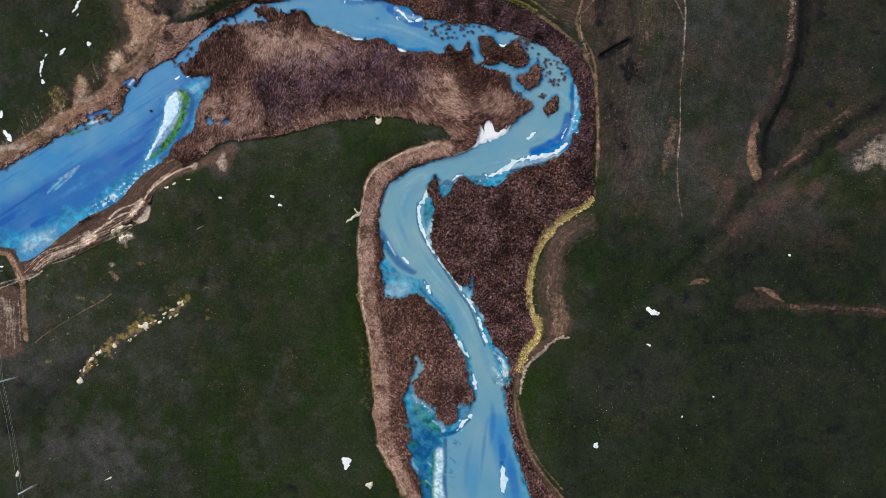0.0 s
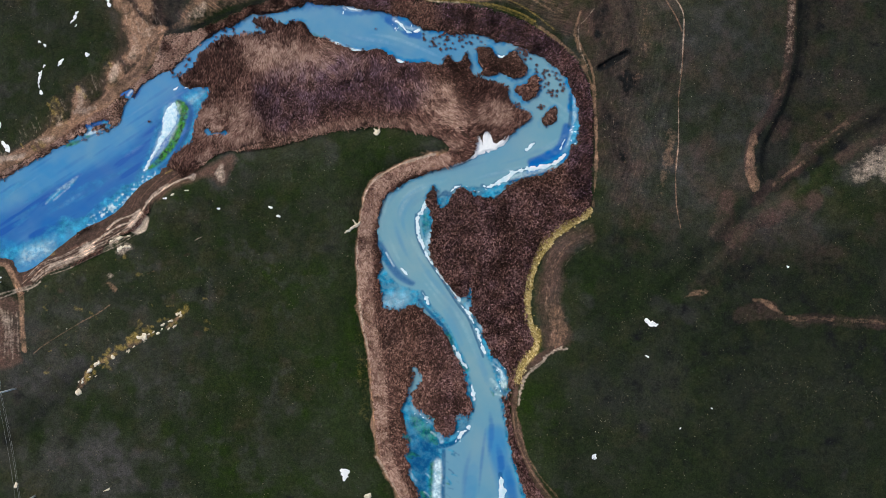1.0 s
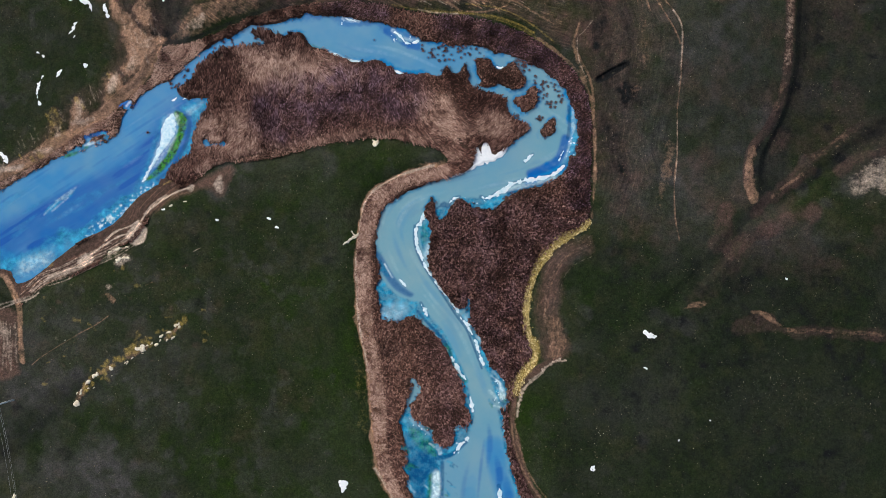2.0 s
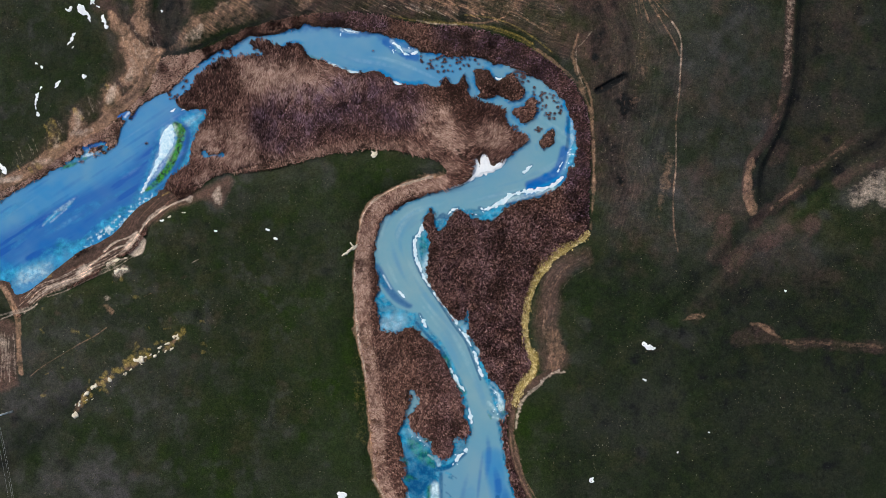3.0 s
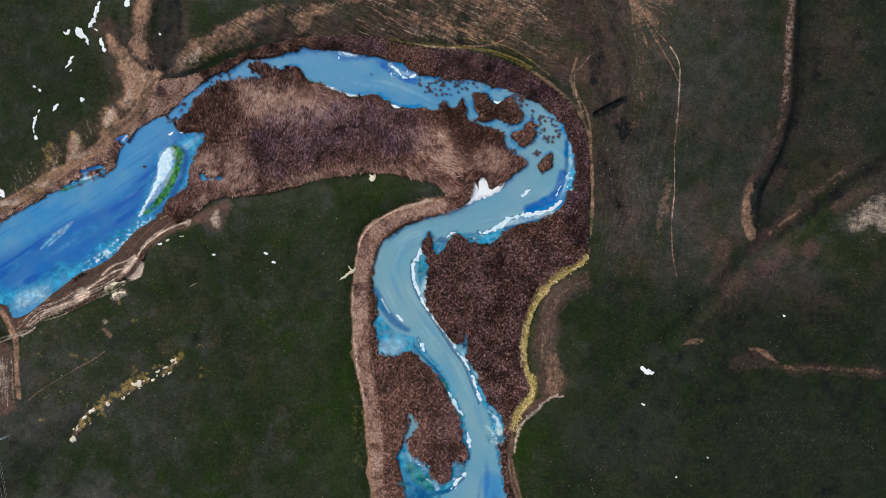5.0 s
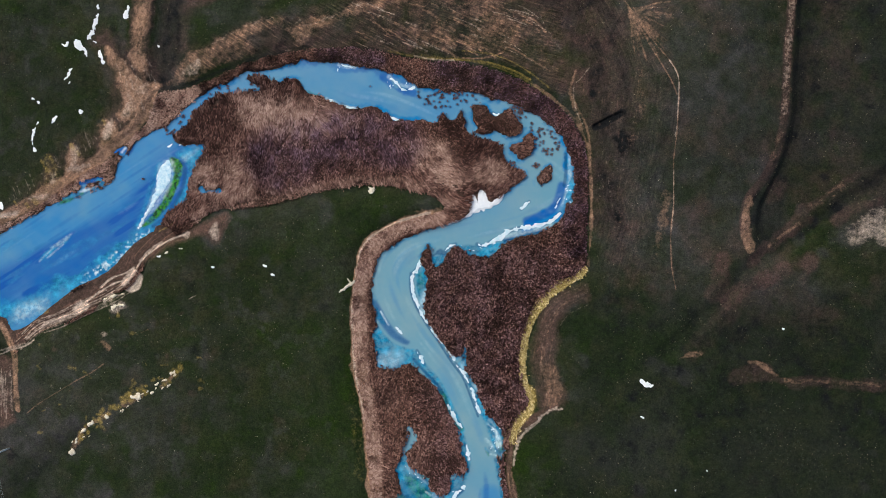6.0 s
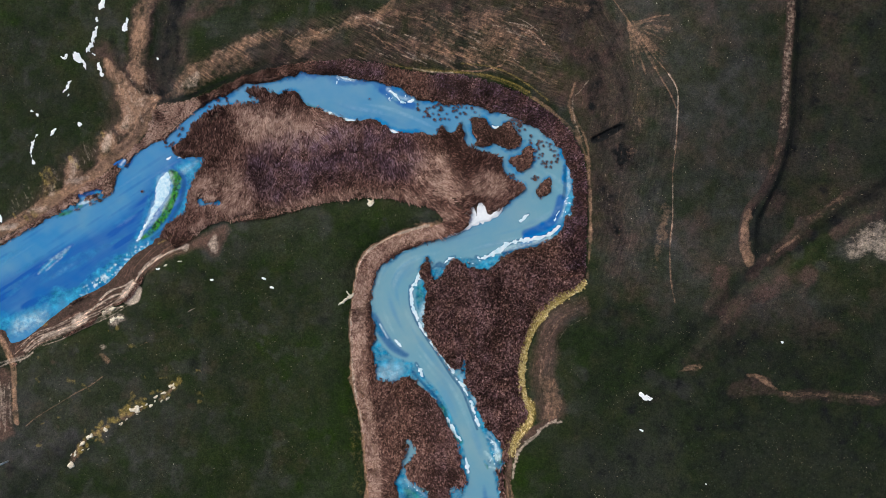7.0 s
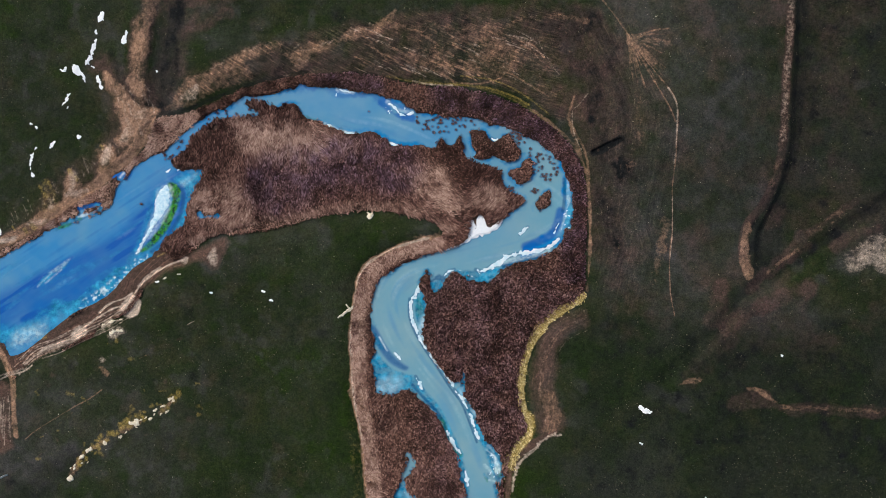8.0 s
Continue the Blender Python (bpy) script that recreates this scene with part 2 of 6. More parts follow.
scarp(2.4, 150, (1419, -270), (1419, -170), (1415, -60), (1411, 20), (1411, 60), (1402, 110), (1387, 160), (1365, 205), (1348, 240), (1345, 290), (1352, 325))
trench(1.1, 4, 18, (1660, 120), (1568, 192), (1520, 222), (1450, 270), (1400, 315), (1350, 335), (1318, 355), (1300, 385), (1270, 425), (1225, 465), (1190, 495))
trench(1.0, 3, 5, (1066, 101), (1077, 94), (1095, 84), (1112, 76))
trench(1.6, 6, 22, (300, -270), (305, -150), (300, -80), (296, -20), (290, 25))
relief = np.where(marsh > 1, np.maximum(relief, 0.35), relief)
bed = np.clip(water * 0.09, -1.3, 0.22)
relief = np.where((marsh < 6) | (water < 3), np.minimum(relief, np.maximum(bed, -1.3) + 0.02 + np.maximum(marsh, 0) * 0.1), relief)


# ---- materials ----
def shader(name, rough=0.9):
    m = bpy.data.materials.new(name)
    m.use_nodes = True
    return m, m.node_tree.nodes, m.node_tree.links, m.node_tree.nodes["Principled BSDF"]


def node(nodes, kind, **values):
    n = nodes.new(kind)
    for key, value in values.items():
        n.inputs[key.replace("_", " ")].default_value = value
    return n


def tint(m, fac, a, b, blend="MIX"):
    """Mix colour a with b by fac; each is a socket or a value."""
    n = m.node_tree.nodes.new("ShaderNodeMix")
    n.data_type, n.blend_type = "RGBA", blend
    for index, value in ((0, fac), (6, a), (7, b)):
        if isinstance(value, bpy.types.NodeSocket):
            m.node_tree.links.new(value, n.inputs[index])
        elif index == 0:
            n.inputs[0].default_value = value
        else:
            n.inputs[index].default_value = (*value, 1)
    return n.outputs[2]


def grain(m, size, detail=4, lo=0.35, hi=0.65, stretch=None):
    """Noise of a real-world size in metres, sharpened to 0..1."""
    nodes, links = m.node_tree.nodes, m.node_tree.links
    place = nodes.new("ShaderNodeNewGeometry")
    source = place.outputs["Position"]
    if stretch:
        turn = nodes.new("ShaderNodeMapping")
        turn.vector_type = "TEXTURE"
        turn.inputs["Rotation"].default_value = (0, 0, radians(stretch[0]))
        turn.inputs["Scale"].default_value = (stretch[1], 1, 1)
        links.new(source, turn.inputs[0])
        source = turn.outputs[0]
    n = node(nodes, "ShaderNodeTexNoise", Scale=1 / size, Detail=detail, Roughness=0.68 if detail > 4 else 0.6)
    links.new(source, n.inputs["Vector"])
    r = node(nodes, "ShaderNodeMapRange", From_Min=lo, From_Max=hi)
    links.new(n.outputs[0], r.inputs[0])
    return r.outputs[0]


def field(m, name):
    n = m.node_tree.nodes.new("ShaderNodeAttribute")
    n.attribute_name = name
    return n.outputs["Fac"]


def math_node(m, op, a, b):
    n = m.node_tree.nodes.new("ShaderNodeMath")
    n.operation, n.use_clamp = op, True
    for index, value in enumerate((a, b)):
        if isinstance(value, bpy.types.NodeSocket):
            m.node_tree.links.new(value, n.inputs[index])
        else:
            n.inputs[index].default_value = value
    return n.outputs[0]


def broken(m, mask, noise_socket, amount=0.6):
    """A zone mask whose edge is broken up by noise."""
    a = math_node(m, "MULTIPLY", noise_socket, amount)
    a = math_node(m, "SUBTRACT", mask, a)
    return math_node(m, "MULTIPLY", a, 1 / (1 - amount * 0.72))


def relief_bump(m, bsdf, height, strength, distance_):
    b = node(m.node_tree.nodes, "ShaderNodeBump", Strength=strength, Distance=distance_)
    m.node_tree.links.new(height, b.inputs["Height"])
    m.node_tree.links.new(b.outputs[0], bsdf.inputs["Normal"])


def speckled(m, mask, noise_socket, floor):
    """A zone mask that lets the ground below show through between its grains."""
    n = node(m.node_tree.nodes, "ShaderNodeMapRange", To_Min=floor, To_Max=1.0)
    m.node_tree.links.new(noise_socket, n.inputs[0])
    return math_node(m, "MULTIPLY", mask, n.outputs[0])


def eroded(m, mask, noise_socket, bite, fine_socket, floor):
    """A zone mask eaten into from its edge by a coarse noise and thinned by a fine one."""
    a = math_node(m, "SUBTRACT", math_node(m, "MULTIPLY", mask, 1.0), math_node(m, "MULTIPLY", noise_socket, bite))
    n = node(m.node_tree.nodes, "ShaderNodeMapRange", From_Max=max(0.2, 1 - bite * 0.9))
    m.node_tree.links.new(a, n.inputs[0])
    return speckled(m, n.outputs[0], fine_socket, floor)


def ground_material():
    m, nodes, links, bsdf = shader("pasture_ground")
    wide, mid, fine, dust = grain(m, 30, 5, 0.34, 0.66), grain(m, 6, 7, 0.30, 0.70), grain(m, 1.5, 6, 0.30, 0.70), grain(m, 0.55, 4, 0.28, 0.72)
    streak, patchy = grain(m, 1.6, 6, 0.3, 0.7, (62, 3.0)), grain(m, 12, 7, 0.34, 0.66)
    c = tint(m, wide, (0.0145, 0.0225, 0.0074), (0.0285, 0.0298, 0.0182))
    c = tint(m, math_node(m, "MULTIPLY", patchy, 0.75), c, (0.0105, 0.0185, 0.0050))
    c = tint(m, math_node(m, "MULTIPLY", math_node(m, "MULTIPLY", mid, wide), 0.85), c, (0.049, 0.047, 0.042))
    blot, wash = grain(m, 8, 6, 0.44, 0.60), grain(m, 17, 6, 0.46, 0.60)
    c = tint(m, math_node(m, "MULTIPLY", wash, 0.65), c, (0.0345, 0.0345, 0.0150))
    c = tint(m, math_node(m, "MULTIPLY", blot, 0.55), c, (0.0100, 0.0180, 0.0048))
    c = tint(m, speckled(m, field(m, "green"), mid, 0.3), c, (0.0160, 0.0290, 0.0050))
    c = tint(m, speckled(m, field(m, "grey"), mid, 0.35), c, (0.057, 0.053, 0.050))
    c = tint(m, eroded(m, field(m, "rust"), mid, 0.2, streak, 0.45), c, (0.100, 0.057, 0.048))
    c = tint(m, eroded(m, field(m, "mud"), fine, 0.2, streak, 0.65), c, (0.120, 0.068, 0.053))
    # near-black tone: wet and dark ground, plus the shade painted behind the eastern scarp
    c = tint(m, speckled(m, field(m, "damp_shade"), mid, 0.6), c, (0.0092, 0.0096, 0.0102))
    c = tint(m, eroded(m, field(m, "tan"), fine, 0.3, streak, 0.42), c, tint(m, patchy, (0.460, 0.262, 0.158), (0.310, 0.184, 0.128)))
    c = tint(m, eroded(m, field(m, "yellow"), fine, 0.3, dust, 0.5), c, (0.360, 0.255, 0.065))
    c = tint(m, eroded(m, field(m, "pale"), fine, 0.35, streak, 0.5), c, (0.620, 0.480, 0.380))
    # lines drawn by water and cattle
    pair = nodes.new("ShaderNodeCombineXYZ")
    links.new(field(m, "across"), pair.inputs[0]), links.new(field(m, "along"), pair.inputs[1])
    lines_ = node(nodes, "ShaderNodeTexNoise", Scale=1.25, Detail=4, Roughness=0.65)
    links.new(pair.outputs[0], lines_.inputs["Vector"])
    for lo, hi, gain in ((0.54, 0.72, (2.7, 2.4, 2.15)), (0.47, 0.30, (0.42, 0.42, 0.45))):
        r = node(nodes, "ShaderNodeMapRange", From_Min=lo, From_Max=hi)
        links.new(lines_.outputs[0], r.inputs[0])
        c = tint(m, math_node(m, "MULTIPLY", field(m, "lined"), r.outputs[0]), c, tint(m, 1.0, c, gain, "MULTIPLY"))
    # bleached tufts and stones, dark hollows between them
    chips = math_node(m, "MULTIPLY", grain(m, 0.7, 3, 0.60, 0.72), patchy)
    c = tint(m, math_node(m, "MULTIPLY", chips, 0.7), c, tint(m, 1.0, c, (2.8, 2.5, 2.1), "MULTIPLY"))
    c = tint(m, math_node(m, "MULTIPLY", fine, 0.85), c, tint(m, 1.0, c, (0.38, 0.40, 0.38), "MULTIPLY"))
    grit = grain(m, 0.3, 2, 0.35, 0.65)
    c = tint(m, math_node(m, "MULTIPLY", grit, 0.6), c, tint(m, 1.0, c, (0.72, 0.72, 0.72), "MULTIPLY"))
    c = tint(m, dust, tint(m, 1.0, c, (0.92, 0.92, 0.92), "MULTIPLY"), tint(m, 1.0, c, (2.15, 2.1, 2.05), "MULTIPLY"))
    links.new(c, bsdf.inputs["Base Color"])
    bsdf.inputs["Roughness"].default_value = 0.95
    bsdf.inputs["Specular IOR Level"].default_value = 0.08
    relief_bump(m, bsdf, fine, 0.7, 0.35)
    return m


def water_material():
    m, nodes, links, bsdf = shader("silty_water")
    wisp, cloud, ripple = grain(m, 5, 5, 0.3, 0.7, (33, 5.0)), grain(m, 18, 4, 0.36, 0.64), grain(m, 1.0, 3, 0.3, 0.7)
    crack = grain(m, 2.4, 5, 0.42, 0.58)
    c = tint(m, cloud, (0.150, 0.325, 0.400), (0.205, 0.350, 0.390))
    c = tint(m, speckled(m, field(m, "blue"), wisp, 0.93), c, (0.010, 0.195, 0.460))
    c = tint(m, speckled(m, field(m, "deep"), wisp, 0.85), c, (0.004, 0.088, 0.350))
    c = tint(m, speckled(m, field(m, "turquoise"), crack, 0.5), c, tint(m, grain(m, 5, 6, 0.42, 0.68), (0.006, 0.135, 0.260), (0.050, 0.440, 0.680)))
    c = tint(m, speckled(m, field(m, "weed"), crack, 0.75), c, (0.004, 0.068, 0.185))
    c = tint(m, speckled(m, field(m, "algae"), crack, 0.7), c, tint(m, grain(m, 1.8, 4, 0.4, 0.6), (0.003, 0.040, 0.016), (0.035, 0.240, 0.014)))
    c = tint(m, speckled(m, field(m, "slush"), crack, 0.35), c, (0.700, 0.840, 0.840))
    links.new(c, bsdf.inputs["Base Color"])
    bsdf.inputs["Roughness"].default_value = 0.08
    bsdf.inputs["IOR"].default_value = 1.33
    relief_bump(m, bsdf, ripple, 0.06, 0.05)
    return m


def reed_material(name, dark, mid, light):
    """Dry stalks: every clump has its own age, from dark rotten stems to bleached ones."""
    m, nodes, links, bsdf = shader(name)
    ramp = nodes.new("ShaderNodeValToRGB")
    ramp.color_ramp.elements[0].color, ramp.color_ramp.elements[1].color = (*dark, 1), (*light, 1)
    e = ramp.color_ramp.elements.new(0.45)
    e.color = (*mid, 1)
    links.new(field(m, "age"), ramp.inputs[0])
    bleached = nodes.new("ShaderNodeValToRGB")
    bleached.color_ramp.elements[0].color, bleached.color_ramp.elements[1].color = (0.160, 0.087, 0.064, 1), (0.590, 0.385, 0.290, 1)
    e = bleached.color_ramp.elements.new(0.45)
    e.color = (0.340, 0.198, 0.146, 1)
    links.new(field(m, "age"), bleached.inputs[0])
    c = tint(m, field(m, "dry"), ramp.outputs[0], bleached.outputs[0])
    c = tint(m, math_node(m, "MULTIPLY", field(m, "violet"), 0.9), c, tint(m, 1.0, ramp.outputs[0], (0.72, 0.80, 1.36), "MULTIPLY"))
    links.new(c, bsdf.inputs["Base Color"])
    bsdf.inputs["Roughness"].default_value = 0.85
    bsdf.inputs["Specular IOR Level"].default_value = 0.15
    return m


def plain(name, colour, other, size, rough=0.8, bump=0.3):
    m, nodes, links, bsdf = shader(name)
    g = grain(m, size, 5)
    links.new(tint(m, g, colour, other), bsdf.inputs["Base Color"])
    bsdf.inputs["Roughness"].default_value = rough
    relief_bump(m, bsdf, g, bump, size * 0.2)
    return m


GROUND, WATER = ground_material(), water_material()
REED = reed_material("dry_reed", (0.047, 0.021, 0.016), (0.168, 0.079, 0.059), (0.400, 0.228, 0.172))
SEDGE = reed_material("yellow_sedge", (0.30, 0.22, 0.075), (0.74, 0.57, 0.23), (0.95, 0.80, 0.46))
SNOW = plain("old_snow", (0.90, 0.89, 0.87), (0.80, 0.80, 0.80), 1.2, 0.6)
GRASS = reed_material("pasture_tuft", (0.012, 0.017, 0.007), (0.040, 0.038, 0.020), (0.22, 0.18, 0.12))
ICE = plain("shore_ice", (0.78, 0.84, 0.86), (0.50, 0.70, 0.76), 2.5, 0.35)
FLOE = plain("rotten_ice", (0.72, 0.84, 0.86), (0.30, 0.56, 0.70), 1.6, 0.4)
CONCRETE = plain("whitewashed_concrete", (0.93, 0.93, 0.91), (0.86, 0.85, 0.83), 0.4)
STEEL = plain("galvanised_wire", (0.45, 0.45, 0.45), (0.36, 0.36, 0.37), 0.5, 0.5)
CERAMIC = plain("glazed_insulator", (0.30, 0.16, 0.10), (0.22, 0.11, 0.07), 0.1, 0.25)
SHRUB = plain("dark_shrub_leaf", (0.010, 0.016, 0.006), (0.022, 0.028, 0.010), 0.4)
STONE = plain("pale_rock", (0.86, 0.77, 0.62), (0.62, 0.50, 0.32), 1.0, 0.85, 0.6)


# ---- meshes from arrays ----
def sheet_mesh(name, verts, faces, fields, material, shade=True):
    me = bpy.data.meshes.new(name)
    verts, faces = np.asarray(verts, np.float32), np.asarray(faces, np.int32)
    k = faces.shape[1]
    me.vertices.add(len(verts))
    me.vertices.foreach_set("co", verts.ravel())
    me.loops.add(faces.size)
    me.loops.foreach_set("vertex_index", faces.ravel())
    me.polygons.add(len(faces))
    me.polygons.foreach_set("loop_start", np.arange(0, faces.size, k, dtype=np.int32))
    me.polygons.foreach_set("use_smooth", np.full(len(faces), shade))
    me.update(calc_edges=True)
    me.validate()
    for key, values in fields.items():
        a = me.attributes.new(key, "FLOAT", "POINT")
        a.data.foreach_set("value", np.asarray(values, np.float32).ravel())
    me.materials.append(material)
    return me


def grid_faces(rows, cols):
    j, i = np.meshgrid(np.arange(rows - 1), np.arange(cols - 1), indexing="ij")
    a = (j * cols + i).ravel()
    return np.stack([a + cols, a + cols + 1, a + 1, a], -1)


def part(name, bm, material, parent, label=""):
    """One bmesh as one mesh object under a thing or a part."""
    me = bpy.data.meshes.new(name)
    bm.to_mesh(me)
    bm.free()
    me.materials.append(material)
    for p in me.polygons:
        p.use_smooth = True
    ob = new(name, me)
    ob.parent = parent
    return tagged(ob, label) if label else ob


# ---- ground colours by zone ----
zone = {key: np.zeros(GU.shape) for key in ("green", "grey", "rust", "damp_shade", "tan", "mud", "yellow", "pale", "lined", "across", "along")}
tan, mud, pale, damp_shade, rust, green, grey, yellow = (zone[k] for k in ("tan", "mud", "pale", "damp_shade", "rust", "green", "grey", "yellow"))
dry_land = step(-2, 6, marsh)


def rough_stroke(*a):
    stroke(*a, fray=1.0)


def rough_patch(*a):
    patch(*a, fray=1.0)


grey += 0.55 * step(0.1, 0.9, vnoise(GU, GV, 110, 21, 3)) * dry_land
grey += 0.75 * step(1040, 1110, GU) * step(1395, 1340, GU) * step(420, 250, GV) * np.clip(0.7 + 0.6 * vnoise(GU, GV, 50, 25, 3), 0, 1)
wander = GU + 110 * vnoise(GU, GV, 130, 97, 3)
# broad shade east of the scarp, put into the ground colour
damp_shade += 0.72 * step(1400, 1440, GU) * step(330, 200, GV)
green += 0.6 * step(260, 640, wander) * step(1000, 900, GU) * step(480, 680, GV)
green += 0.75 * step(960, 1180, wander) * step(420, 640, GV)
damp_shade += 0.74 * step(980, 1150, wander) * step(300, 480, GV)
rust += 0.42 * step(1040, 1120, GU) * step(520, 380, GV) * step(-0.5, 0.6, vnoise(GU, GV, 60, 22, 3))
green += 0.6 * step(-0.2, 0.7, vnoise(GU, GV, 90, 23, 2)) * step(1000, 600, GU)
# north-west bank and its bare slopes
rough_stroke(tan, 7, 12, 0.7, (-90, 322), (-20, 288), (30, 262), (95, 222), (135, 198), (180, 168), (225, 130), (250, 106), (266, 80), (280, 45))
rough_patch(tan, 9, 0.9, (130, 205), (128, 165), (140, 135), (156, 150), (160, 185))
rough_patch(yellow, 10, 0.25, (92, 220), (90, 165), (104, 150), (122, 180), (124, 205))
rough_patch(tan, 9, 1.0, (186, 162), (194, 130), (190, 95), (206, 88), (222, 105), (214, 140))
rough_patch(rust, 30, 0.95, (180, -60), (250, -40), (310, 0), (290, 60), (240, 110), (130, 190), (60, 230), (110, 160), (190, 90), (205, 20))
rough_patch(rust, 8, 0.9, (200, -33), (230, -20), (258, 10), (296, 32), (265, 64), (240, 98), (218, 88), (226, 60), (218, 22), (202, -8))
rough_patch(tan, 8, 1.2, (205, -33), (230, -18), (255, 12), (280, 27), (294, 34), (265, 62), (240, 94), (222, 85), (232, 60), (222, 22), (206, -8))
rough_stroke(rust, 12, 14, 0.8, (290, -270), (285, -158), (270, -110), (258, -60), (255, -20), (265, 10))
rough_stroke(tan, 6, 14, 0.65, (290, -270), (285, -158), (270, -110), (258, -60), (255, -20), (265, 10))
rough_stroke(rust, 8, 16, 0.5, (420, -180), (380, -140), (345, -100), (330, -50), (315, 0))
rough_stroke(grey, 14, 30, 0.5, (340, -200), (335, -100), (322, -40), (315, 10))
rough_stroke(rust, 10, 24, 0.35, (330, -180), (325, -100), (318, -40), (310, 10))
rough_stroke(damp_shade, 5, 14, 0.6, (310, -180), (308, -110), (304, -60), (298, -10), (292, 20))
rough_stroke(damp_shade, 2, 8, 0.6, (215, -70), (232, -30), (262, 0), (285, 20))
rough_patch(tan, 6, 0.4, (310, 30), (345, -8), (385, -38), (435, -58), (460, -45), (470, -30), (430, -10), (395, 2), (350, 26))
rough_patch(rust, 10, 0.7, (345, -8), (385, -40), (435, -65), (485, -85), (515, -93), (530, -80), (575, -80), (615, -98), (665, -118), (705, -130), (715, -105), (655, -88), (600, -66), (540, -42), (470, -28), (400, -3))
rough_stroke(tan, 2, 8, 0.4, (385, -40), (435, -66), (485, -86), (515, -92))
rough_stroke(tan, 5, 10, 0.4, (520, -70), (560, -78), (610, -92), (660, -110), (700, -128))
rough_patch(rust, 14, 0.5, (715, -110), (770, -130), (850, -125), (920, -145), (980, -130), (985, -90), (940, -60), (910, -36), (850, -22), (770, -26), (730, -60))
rough_patch(tan, 12, 0.25, (830, -120), (905, -120), (935, -80), (900, -45), (840, -30), (815, -60))
streaks = np.random.RandomState(77)
for k in range(34):
    a, b = streaks.uniform(640, 960), streaks.uniform(-125, -40)
    run = streaks.uniform(22, 55)
    rough_stroke(tan, 0.6, 2.2, streaks.uniform(0.35, 0.75), (a, b), (a + run * 0.5, b + run * 0.24), (a + run, b + run * streaks.uniform(0.5, 0.8)))
rough_stroke(green, 5, 9, 0.5, (560, -48), (620, -52), (680, -40), (740, -28), (800, -24))
rough_stroke(damp_shade, 8, 10, 0.6, (660, -100), (690, -70), (700, -50))
rough_stroke(green, 14, 20, 1.0, (940, -60), (980, -40), (1010, -20))
rough_stroke(yellow, 1.5, 5, 0.25, (760, -22), (820, -18), (870, -10), (915, 4), (952, 24))
rough_patch(rust, 18, 0.8, (965, -150), (1050, -155), (1100, -125), (1135, -50), (1132, 20), (1120, 80), (1065, 110), (1040, 60), (1035, -10), (1010, -50), (985, -90))
rough_stroke(damp_shade, 5, 14, 0.7, (980, -150), (1040, -140), (1085, -105), (1108, -50), (1118, 10), (1116, 60))
stroke(damp_shade, 5, 3, 1.6, (1065, 101), (1074, 97), (1084, 90), (1100, 80), (1114, 70))
rough_patch(rust, 24, 0.6, (1010, -60), (1100, -120), (1150, -60), (1150, 60), (1130, 160), (1140, 280), (1060, 280), (1050, 120), (1030, 20))
rough_stroke(damp_shade, 10, 26, 0.75, (1000, -110), (1050, -60), (1070, 0), (1075, 50), (1085, 130), (1090, 260))
# worn furrows curving round the foot of the hill
for k in range(40):
    r = streaks.uniform(0, 1)
    b = streaks.uniform(-140, 130)
    x = 1062 + 80 * r
    stroke(tan, 0.1, 1.6, streaks.uniform(0.04, 0.14), (x - 8 - 10 * r, b), (x, b + 30), (x + 1, b + 55), (x - 6, b + 85))
rough_stroke(tan, 3, 10, 0.2, (1128, -100), (1140, -40), (1146, 20), (1142, 80), (1128, 120))
rough_stroke(tan, 2, 4, 0.45, (1030, 0), (1022, 35), (1030, 70), (1040, 105))
rough_patch(rust, 16, 0.6, (1056, 130), (1130, 145), (1140, 210), (1100, 225), (1056, 220))
rough_stroke(damp_shade, 6, 20, 0.55, (1060, 140), (1110, 125), (1145, 105))
for k in range(26):
    a, b = streaks.uniform(1035, 1150), streaks.uniform(-60, 300)
    run = streaks.uniform(15, 60)
    rough_stroke(tan, 0.5, 2.4, streaks.uniform(0.08, 0.2), (a, b), (a + streaks.uniform(-2, 8), b + run * 0.5), (a + streaks.uniform(-4, 8), b + run))
stroke(rust, 9, 8, 0.8, (-90, 320), (30, 257), (135, 195), (225, 127), (268, 76))
stroke(tan, 7, 7, 1.15, (-90, 322), (-20, 286), (30, 260), (95, 222), (135, 198), (180, 168), (225, 130), (252, 104), (268, 78))
stroke(damp_shade, 1.4, 3.5, 0.9, (-90, 334), (0, 288), (55, 260), (100, 233), (160, 188), (230, 138), (262, 113), (278, 92), (288, 70), (296, 48))
for k in range(90):
    a, b = streaks.uniform(620, 1000), streaks.uniform(-140, -35)
    run = streaks.uniform(20, 60)
    stroke(tan, 0.3, 1.6, streaks.uniform(0.1, 0.35), (a, b), (a + run * 0.5, b + run * 0.22), (a + run, b + run * streaks.uniform(0.45, 0.75)))
for k in range(6):
    stroke(damp_shade, 1.5, 7, 0.5, (840 - 20 * k, -150 + 5 * k), (828 - 22 * k, -100), (822 - 24 * k, -45))
stroke(yellow, 1.0, 2.5, 0.3, (700, -30), (760, -19), (820, -16), (880, -6), (930, 14), (975, 42)), stroke(yellow, 0.8, 2, 0.4, (830, -32), (890, -24), (940, 0), (985, 34))
